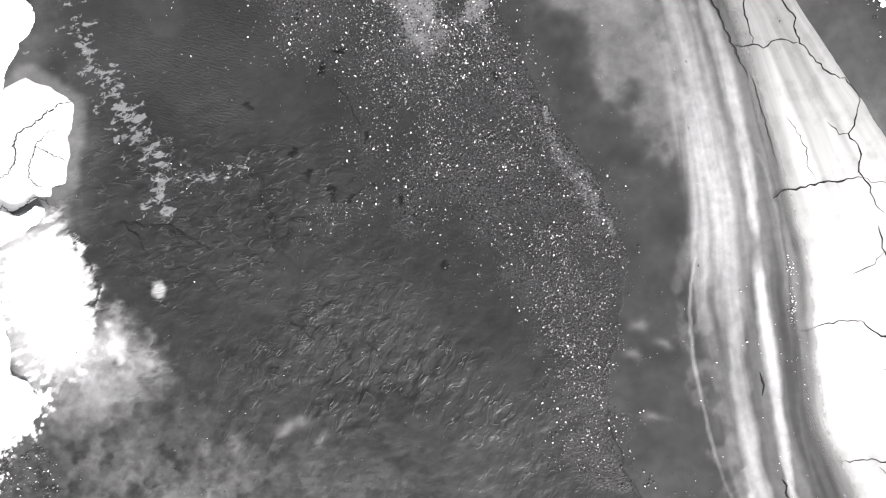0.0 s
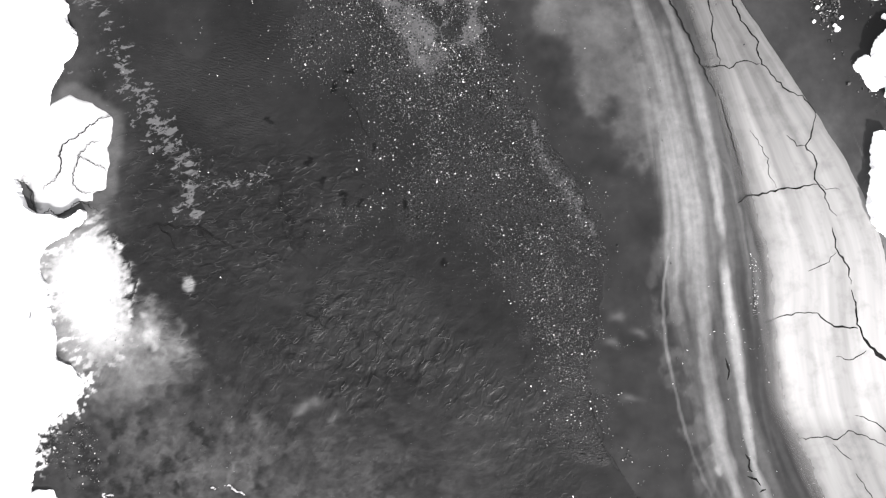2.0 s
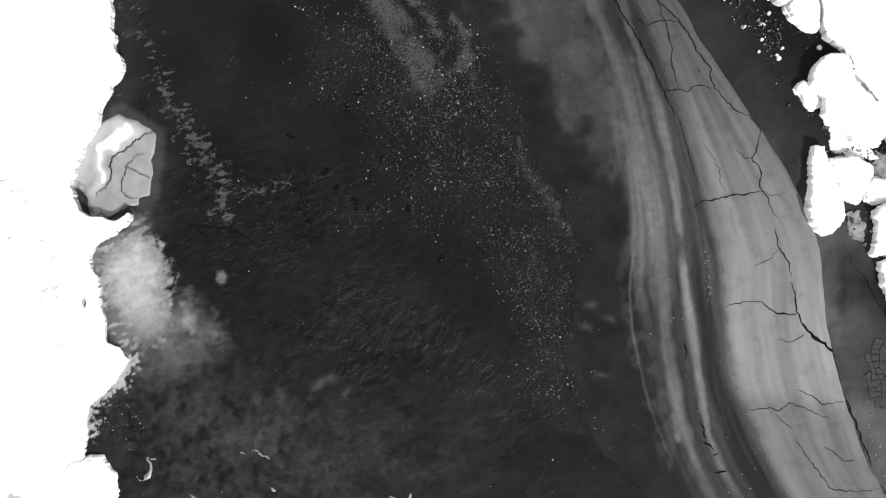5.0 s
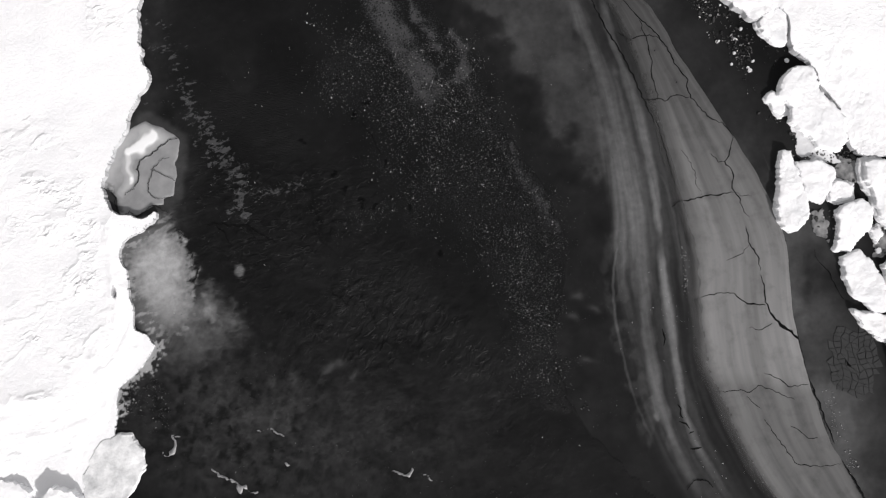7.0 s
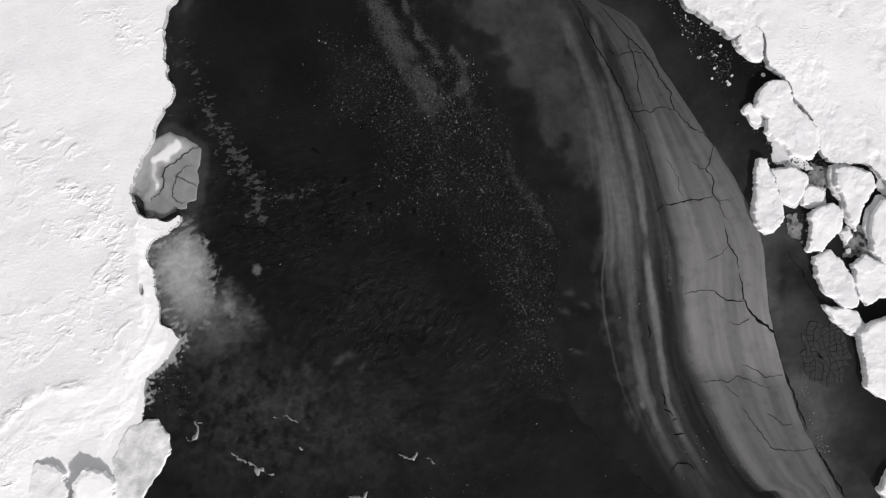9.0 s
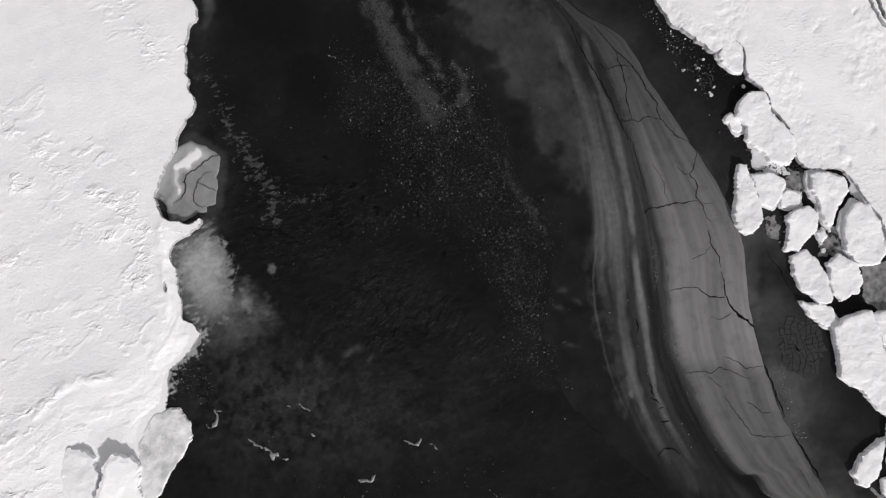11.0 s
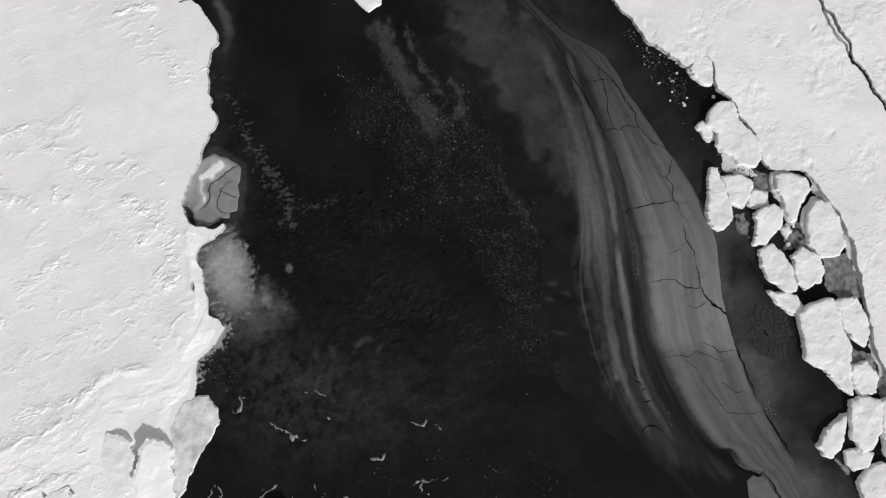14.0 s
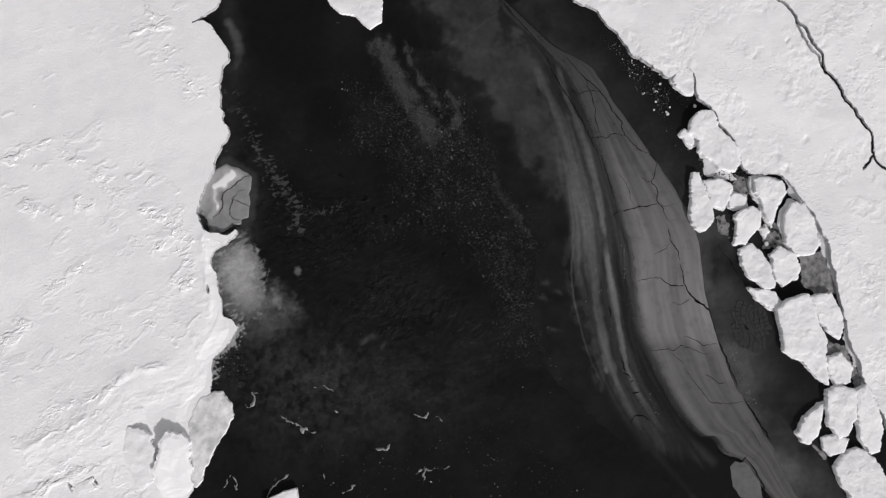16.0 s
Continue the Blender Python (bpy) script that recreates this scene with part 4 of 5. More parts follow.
PLAIN = "snow-capped ice block broken off the pack floe"
BLOCKS = [
    ([(31, 21.5), (31.8, 22.7), (33.1, 23.6), (34.1, 23.3), (34.3, 21.4), (34, 19.3), (32.8, 19.5), (31.5, 20.4)], 0.7, "small pointed snow-capped block against the pack floe", 0.1, (-1, 0), 0.5),
    ([(33, 14.3), (33.5, 16.1), (34.8, 17.1), (36.3, 16.9), (36.8, 15.9), (36.9, 14.8), (38.3, 13.3), (39.4, 12.1),
    (39.6, 9.9), (38.8, 8.8), (36.9, 9.3), (35.5, 10.6), (34.1, 11.8), (34.5, 13.2)], 0.85, "long knobbly snow-capped block beside the pack floe", 0.0, (0, 0), 0),
    ([(31.7, 14.1), (32.6, 14.7), (33.7, 13.9), (34.3, 12.5), (33.2, 12.2), (32.3, 13.3)], 0.4, "small half-bare ice block touching a larger one", 0.1, (0.6, -0.8), 1.0),
    ([(32.8, 7.4), (33.2, 8.8), (33.9, 8.7), (34.7, 6.6), (35.3, 4.3), (35.5, 2.8), (34.5, 1.4), (33.7, 0.9), (32.7, 2),
    (32.4, 3.3), (32.9, 5.4)], 0.8, "narrow upright-looking snow block at the open water", 0.0, (0, 0), 0),
    ([(34.6, 7.8), (36.9, 8), (38.4, 7), (38.3, 5.8), (37, 3.8), (35.6, 4.3), (35, 6.1)], 0.55, "low snow block wedged among others", 0.1, (0.6, -0.6), 0.4),
    ([(37.7, 5.4), (38.7, 6.2), (40.3, 5.7), (40.3, 4.2), (38.7, 3.8), (37.8, 4.1)], 0.32, "small wet grey ice block with little snow", 0.75, (1, 0), 0.4),
    ([(40.9, 8.1), (42.5, 8.3), (45.1, 7.4), (45.6, 5.9), (44.3, 4.1), (43.3, 1.3), (42.6, 2), (41.9, 4.4), (40.9, 5.9)], 0.85, "wedge-shaped block with flank shading coloured grey", 0.35, (-1, 0.2), 0.7),
    ([(38.5, 3.1), (40.7, 4.2), (41.9, 3.3), (41.6, 1.5), (40.1, 0.1), (39.5, -0.8), (38.2, -0.7), (38.7, 1.5)], 0.65, PLAIN, 0.0, (0, 0), 0),
    ([(41.7, 1.1), (42.6, 1.8), (43.2, 0.8), (42.3, -0.1)], 0.4, "small ice lump between larger blocks", 0.15, (0, 0), 0),
    ([(44.7, 3.5), (45.9, 4.9), (47.5, 4.4), (48.7, 2.4), (49.4, -0.9), (48.5, -2.4), (46.3, -2.5), (44.9, -0.8),
    (44.3, 1.5)], 0.95, "large block with shading of one flank coloured grey", 0.1, (-1, 0.35), 1.1),
    ([(38.8, -1.5), (40.4, -0.8), (41.8, -2.2), (42.7, -4.3), (43.1, -6.7), (41.8, -6.6), (39.8, -5.1), (38.9, -3.3)], 0.7, PLAIN, 0.0, (0, 0), 0),
    ([(42.8, -2.2), (44.1, -1.4), (45.9, -2.3), (46.6, -4.2), (46, -5.4), (44.2, -6.5), (43.3, -4.9)], 0.7, PLAIN, 0.0, (0, 0), 0),
    ([(39.5, -6.5), (41.2, -6.7), (43, -7.2), (44.1, -8.6), (43.5, -9.7), (42.1, -9.4), (40.7, -8.1)], 0.55, "low pointed block with a bare grey end", 0.08, (0.7, -0.7), 0.7),
    ([(43.1, -9.4), (44.7, -8.2), (47.3, -7.6), (47.8, -8.7), (48.2, -11.2), (49.1, -13.4), (49, -16.3), (49.1, -19.4),
    (48, -18.5), (46, -16.3), (43.8, -14.8), (43.4, -12.5)], 0.9, "largest long snow-capped block of the row", 0.0, (-0.5, 0.8), 0.2),
    ([(47.5, -8), (50.4, -7.5), (51.4, -9.6), (51.8, -12.1), (51.3, -13.7), (49.9, -12.7), (48.6, -11.2), (48.1, -9.5)], 0.75, PLAIN, 0.04, (0.5, -0.8), 0.4),
    ([(49.2, -15.8), (51.3, -15.3), (52.8, -17.2), (52.2, -19), (50.3, -19.6), (49.2, -17.8)], 0.6, "low block leaning on its neighbours", 0.12, (0, 0), 0),
    ([(49, -20.1), (50.9, -19.5), (52.7, -20.2), (52.4, -23.7), (51.2, -25.8), (50, -26.1), (48.8, -24.2)], 0.8, PLAIN, 0.0, (0, 0), 0),
    ([(52.8, -20.2), (54.1, -19.6), (55.3, -21.8), (56, -25.2), (55.4, -28.1), (54, -28.4), (52.8, -26.5), (52.7, -23.7)], 0.75, PLAIN, 0.02, (0.6, -0.8), 0.6),
    ([(44.7, -25.2), (45.8, -23.4), (47.8, -21.7), (48.7, -21.6), (48.1, -23.7), (47.5, -25.6), (46, -26.7), (45.1, -26.3)], 0.6, "rounded block afloat off the row, partly bare", 0.1, (0.7, 0.7), 0.5),
    ([(48, -26.1), (49.8, -25.6), (51.5, -26.4), (50.8, -27.9), (48.9, -28.4), (48, -27.5)], 0.5, "small flat block joining two others", 0.1, (0, 0), 0),
    ([(49.2, -29.9), (50.7, -28), (52.5, -27.5), (54.3, -28.8), (55.9, -31.6), (57, -35.2), (54.6, -37.2), (51.8, -35.3),
    (49.7, -31.7)], 0.8, PLAIN, 0.0, (0, 0), 0),
]
for k, (outline, height, label, inset, bare, grey_by) in enumerate(BLOCKS):
    capped_block(outline, 0.85 * height, 200 + 7 * k, label, inset, bare, grey_by)

# wet brash frozen between the blocks
BRASH = [
    ([(34.6, 11.2), (36.2, 10.4), (38.3, 9.2), (39, 7.9), (37.1, 7.8), (34.8, 8.4)], "half-sunk grey ice pan between blocks"),
    ([(38.9, 8.6), (41.2, 7.8), (41.4, 5.8), (40.5, 5.8), (38.9, 6.4)], "dark wet brash ice between blocks"),
    ([(42.2, 1.7), (45, 2.3), (45.2, -0.8), (45.8, -2.3), (44.1, -1.5), (42.1, -1.4)], "dark wet brash ice between blocks"),
    ([(46.8, -2.3), (49.7, -2.1), (51.5, -1.7), (51.9, -6.2), (51.5, -7.7), (48.5, -7.7), (47.1, -6)], "dark grey ice sheet frozen to the pack floe"),
    ([(49.7, -13.6), (52.1, -14.5), (52.7, -16.5), (50.8, -15.9), (49.4, -15.3)], "grey ice splinters between blocks"),
    ([(52.3, -16.5), (54, -18), (54.2, -20.2), (52.9, -20.2)], "grey ice splinters between blocks"),
    ([(45.7, 8.1), (46.7, 6.9), (48.3, 5.2), (49.7, 3), (50.6, 0.6), (51.5, -1.7), (51.9, -4.7), (52.6, -7.7),
    (53.1, -10.7), (53.5, -14.4), (55, -18.1), (56.1, -21.4), (54.2, -20.2), (52.9, -16.5), (51.9, -13.7), (52, -10.6),
    (51.7, -7.7), (50, -2.5), (49.2, 1.2), (47.5, 4.4), (46.1, 5.6)], "grey ice shelf at the foot of the pack floe"),
    ([(35.8, 3.3), (37.3, 3.2), (37.7, 0.2), (36.1, 1)], "thin dark grey ice pan by the blocks"),
    ([(46.9, -27.1), (48.4, -27.6), (48.4, -28.8), (47.3, -28.3)], "half-sunk grey ice foot beside a block"),
]
for k, (outline, label) in enumerate(BRASH):
    floe("brash_ice", outline, 0.1 if k in (3, 6) else 0.05, 330 + k, label, FOOT_ICE if k in (0, 6) else BRASH_ICE, rough=0.3, category="brash ice", group="brash between the blocks")

floe("drift_floe", [(-15.6, 36.4), (-14.3, 33.2), (-12.7, 31.5), (-10.9, 31.2), (-8.7, 29.1), (-7.1, 30.3), (-7, 33.1), (-7.4, 37)], 0.6, 401, "wedge-shaped white floe adrift in the lead", category="ice floe")
floe("drift_floe", [(-23.1, -30.7), (-21, -29.9), (-19.2, -29.6), (-19.1, -31.9), (-20, -34.6), (-23.1, -33.8)], 0.6, 402, "white floe adrift beside the fast ice", category="ice floe")
floe("snow_tongue", [(-29.7, -17.2), (-28.3, -17.3), (-27.1, -18.7), (-26.7, -20.3), (-27.8, -22.4), (-28.9, -24), (-30, -26.2),
    (-30.8, -28.1), (-31.7, -29.1), (-33.1, -28.6), (-32.8, -24.5), (-32.8, -21.1), (-31.4, -17.7)], 0.2, 403, "low snow tongue with bare grey ice at the fast ice edge", TONGUE_SNOW, category="ice floe", rough=0.2, wide=0.6)

# two tilted slabs and a splinter that the pressure pushed up onto the fast ice
floe("tilted_slab", [(-41.3, -24.8), (-41.2, -23.6), (-39.8, -21.2), (-38.5, -21.4), (-37.2, -21.9), (-36.7, -23.4), (-36.4, -25.2),
    (-36.8, -27.5), (-37.7, -28.5), (-38.5, -29), (-39.8, -28.1), (-40.8, -26.6)], 0.48, 411, "snow-covered ice slab tilted up on the fast ice", category="ice slab", rough=0.25, mat=SNOW, lean=(0.14, 0.075), group="tilted slabs", base=0.05)
floe("tilted_slab", [(-35.9, -23), (-34.9, -22), (-33.1, -22.1), (-32.5, -22.9), (-32.2, -24.9), (-32, -27.7), (-31.8, -28.7),
    (-32.9, -29.7), (-35.2, -29.7), (-36.3, -28.3), (-36.6, -26.5), (-36.1, -24.6)], 0.8, 412, "snow-covered ice slab tilted up beside another", category="ice slab", rough=0.25, mat=SNOW, lean=(-0.12, 0.085), group="tilted slabs", base=0.05)
floe("tilted_slab", [(-46.7, -28.3), (-45.2, -27.6), (-43.8, -27), (-44.2, -27.8), (-43.7, -28.4), (-44.8, -28.8), (-45.9, -29)], 0.55, 413, "small snow-covered ice splinter pushed up on the fast ice", category="ice slab", lean=(0.05, 0.05), group="tilted slabs", base=0.2)


# ---- the grey slab frozen to the fast ice ----
slab_outline = [(-27.7, 11.9), (-25.4, 10.8), (-24.5, 10.2), (-24.3, 9.6), (-24.5, 8.8), (-24.7, 7.7), (-24.6, 6.6), (-24.9, 4.7),
    (-25.9, 4.4), (-25.7, 3.7), (-26.6, 3.6), (-27.4, 3.1), (-28.2, 2.6), (-29.4, 2.3), (-29.9, 2.8), (-30.1, 3.5),
    (-30.4, 4.5), (-30.7, 4.9), (-31.7, 5.4), (-32, 6.2), (-31.5, 7.1), (-31.1, 7.7), (-30.9, 8.6), (-30.1, 9.8), (-29.2, 11.2)]
SLAB_LOBE = [(-27.5, 11.3), (-26.2, 11), (-25.5, 10.2), (-26.2, 9.4), (-27.1, 8.7), (-27.9, 8.2), (-28.5, 7.9), (-28.5, 6.9),
    (-28.3, 6.1), (-28.7, 5.3), (-29.4, 4.7), (-29.9, 5.1), (-29.9, 6.2), (-29.7, 7.1), (-29.9, 8.2), (-29.5, 9), (-29, 9.8), (-28.6, 10.8)]
SLAB_SPINES = [([(-26.9, 10.4), (-27.4, 9.9), (-28, 9.4), (-28.7, 9), (-29.1, 8.9)], 0.42, 0.85), ([(-28.9, 8.5), (-29, 7.1), (-29, 6.2)], 0.22, 0.3), ([(-29, 6.1), (-28.9, 5.8)], 0.25, 0.5)]
SLAB_WEST = [(-28.8, 10.4), (-29.9, 9.2), (-30.4, 7.7), (-30.7, 6.6), (-31.1, 5.8)]
SLAB_WET = [(-32, 6.1), (-31.6, 5.4), (-30.6, 5.1), (-30.3, 4.4), (-30.1, 3.4), (-29.8, 2.7)]


def frosted_slab_material():
    m, n, l, p = material("frosted_grey_ice")
    a = n.new("ShaderNodeAttribute")
    a.attribute_name = "cover"
    bare = mixed(n, l, ramp(n, l, tex(n, l, 0.7, 6, 0.6).outputs["Fac"], [(0.3, 0.0), (0.7, 1.0)]), (0.19, 0.193, 0.197), (0.26, 0.262, 0.265))
    frosted = mixed(n, l, maths(n, l, "MULTIPLY", a.outputs["Fac"], 1.0, True), bare, (0.8, 0.805, 0.81))
    soaked = n.new("ShaderNodeAttribute")
    soaked.attribute_name = "wet"
    l.new(mixed(n, l, soaked.outputs["Fac"], frosted, (0.03, 0.031, 0.032)), p.inputs["Base Color"])
    p.inputs["Roughness"].default_value = 0.5
    p.inputs["Specular IOR Level"].default_value = 0.3
    bump(n, l, p, tex(n, l, 3.0, 6).outputs["Fac"], 0.3, 0.03)
    return m


def slab_shape(X, Y):
    sd = inside_distance(X, Y, slab_outline) + 0.14 * fbm(X * 0.9, Y * 0.9, 404, 4)
    wx, wy = 0.3 * fbm(X * 0.7, Y * 0.7, 406, 3), 0.3 * fbm(X * 0.7, Y * 0.7, 407, 3)
    lobe = inside_distance(X + wx, Y + wy, SLAB_LOBE)
    cover = 0.13 * smooth(-0.12, 0.12, lobe) + 0.14 * smooth(0.05, 0.6, lobe)
    for chain, wide, pale in SLAB_SPINES:
        d, along = line_distance(X + 1.2 * wx, Y + 1.2 * wy, spline(chain, 4))
        cover = cover + pale * smooth(1.5 * wide, 0.6 * wide, d)
    d, along = line_distance(X + wx, Y + wy, SLAB_WEST)
    cover = np.maximum(cover, 0.2 * smooth(1.2, 0.2, d))
    d, along = line_distance(X + wx, Y + wy, SLAB_WET)
    wet = 0.75 * smooth(0.65, 0.1, d) * smooth(-0.2, 0.3, fbm(X * 1.8, Y * 1.8, 409, 4))
    cover = cover + 0.04 * fbm(X * 0.8, Y * 0.8, 408, 4) - 0.06 * smooth(0.5, 0.0, sd)
    top = 0.05 + 0.012 * fbm(X * 0.5, Y * 0.5, 405, 3) + 0.04 * cover
    return -0.3 + (0.3 + top) * smooth(-0.35, 0.25, sd), {"cover": np.clip(cover, 0, 1) * smooth(-0.1, 0.3, sd), "wet": wet}


xs, ys, cx, cy = bounds(slab_outline, 0.1)
ice_slab = new("ice_slab", field_mesh("ice_slab", xs, ys, slab_shape, -0.2, (cx, cy)))
ice_slab.location = (cx, cy, 0)
ice_slab.data.materials.append(frosted_slab_material())
tagged(ice_slab, "thin grey ice slab with frost and branching dark cracks", "ice slab")
for k, (points, width) in enumerate([
    ([(-24.5, 10.1), (-25.4, 9.9), (-25.9, 9.5), (-26.7, 8.9), (-27.4, 8.3), (-28.1, 7.9), (-28.4, 7.1), (-28.2, 6.1),
    (-28.6, 5.3), (-29.4, 4.6)], 0.24),
    ([(-25.4, 8.3), (-26.2, 8), (-26.5, 7.6), (-26.9, 7.2), (-26.9, 6.9), (-27.2, 6), (-27.3, 5.1), (-26.9, 4.6), (-26.2, 4.4), (-25.1, 4.6)], 0.16),
    ([(-27.1, 7.1), (-26.2, 6.8), (-25.5, 6.4), (-24.8, 6.1)], 0.16),
    ([(-30.2, 2.6), (-29.5, 2.4), (-28.9, 3.2), (-28.4, 2.7), (-27.9, 2.9), (-27.3, 3.4), (-26.6, 3.7), (-26, 3.4), (-25.3, 3)], 0.16),
    ([(-32, 6.1), (-31.6, 5.4), (-30.6, 5.1), (-30.3, 4.4), (-30.1, 3.4), (-29.8, 2.7)], 0.16),
]):
    crack = part("crack", crack_mesh(jagged(points, 480 + k, 2, 0.16), width * 0.45, 0.115, 500 + k, jitter=0.08), DARK_LEAD, ice_slab, "dark water-filled crack")
    crack.location = (-ice_slab.location.x, -ice_slab.location.y, 0)

# ---- streaked new ice along the pack side ----
def ribbon(name, rungs, cells, z, edge=0.0, seed=0):
    """A sheet between two drawn sides: rungs of left and right point."""
    left, right = spline([r[0] for r in rungs], 10), spline([r[1] for r in rungs], 10)
    verts, uvs, faces, run = [], [], [], 0.0
    for k, (a, b) in enumerate(zip(left, right)):
        if k:
            run += math.hypot((a[0] + b[0] - left[k - 1][0] - right[k - 1][0]) / 2, (a[1] + b[1] - left[k - 1][1] - right[k - 1][1]) / 2)
        ja = edge * (value_noise(np.array(run * 0.8), np.array(0.5), seed) - 0.5) * 2
        jb = edge * (value_noise(np.array(run * 0.8), np.array(7.5), seed) - 0.5) * 2
        for c in range(cells + 1):
            t = c / cells
            x, y = a[0] + (b[0] - a[0]) * t + ja * (1 - t) + jb * t, a[1] + (b[1] - a[1]) * t
            verts.append((x, y, z if 0 < c < cells else z - 0.06))
            uvs.append((t, run))
    for k in range(len(left) - 1):
        for c in range(cells):
            i = k * (cells + 1) + c
            faces.append((i, i + 1, i + cells + 2, i + cells + 1))
    me = bpy.data.meshes.new(name)
    me.from_pydata(verts, [], [f[::-1] for f in faces])
    layer = me.uv_layers.new(name="flow")
    index = np.empty(len(me.loops), np.int32)
    me.loops.foreach_get("vertex_index", index)
    flow = np.array(uvs, np.float32)
    layer.data.foreach_set("uv", flow[index].ravel())
    me.uv_layers.new(name="share").data.foreach_set("uv", (flow[index] / np.array([1, run], np.float32)).ravel())
    me.update()
    return me


BAND_PLATE = streaked_ice_material("grey_plate_ice", [(0.0, 0.07), (0.07, 0.095), (0.12, 0.135), (0.2, 0.152), (0.31, 0.165), (0.4, 0.15), (0.47, 0.138), (0.53, 0.15), (0.6, 0.138), (0.68, 0.142), (0.76, 0.15), (0.83, 0.135), (0.91, 0.156), (1.0, 0.14)], [(0.0, 0.0), (0.05, 0.3), (0.12, 0.85), (0.18, 1.0)], 0.7, along=[(0.0, 0.19), (0.15, 0.3), (0.3, 0.54), (0.42, 0.88), (0.5, 1.1), (0.6, 1.22), (0.635, 1.15), (0.655, 0.8), (0.8, 0.64), (1.0, 0.52)])

def sheet(name, left, right, cells, z, mat, label, category, edge=0.0, seed=0):
    ob = new(name, ribbon(name, list(zip(left, right)), cells, z, edge, seed))
    ob.data.materials.append(mat)
    return tagged(ob, label, category, kind="structure")


plate = sheet("plate_ice",
      [(8.4, 33.5), (12.7, 28.1), (17, 22.6), (19.7, 16.2), (21.3, 9.7), (22.5, 4.4), (23.6, -0.8), (23.9, -6),
    (24.2, -11.1), (25.6, -15), (27.4, -18.9), (29.6, -22.8), (31.9, -25.2), (33.5, -25.5), (35.1, -27.6), (37.3, -28.5),
    (39.4, -31.3), (43.3, -37)],
      [(8.7, 33.7), (15.1, 27), (20.5, 23.5), (23.6, 18.4), (27.8, 11.7), (30.9, 6.6), (33.5, 0.3), (34, -7.1),
    (35.2, -12.7), (36.1, -15.7), (37.2, -18.9), (38.6, -21.5), (39.8, -23.9), (40.4, -25), (41.3, -26.6), (42.2, -28.6),
    (43.4, -31.6), (46.8, -38.8)],
      24, 0.06, BAND_PLATE, "curved plate of cracked grey ice with drift streaks", "ice plate", 0.12, 3)
floe("ice_pan", [(35.8, -29.2), (36.5, -28.6), (38.3, -28.8), (39.3, -30.7), (39.9, -33.6), (36.9, -33.1), (36, -31.6)], 0.05, 421, "small pan of grey ice broken from the plate", PAN_ICE, category="ice pan", rough=0.1)

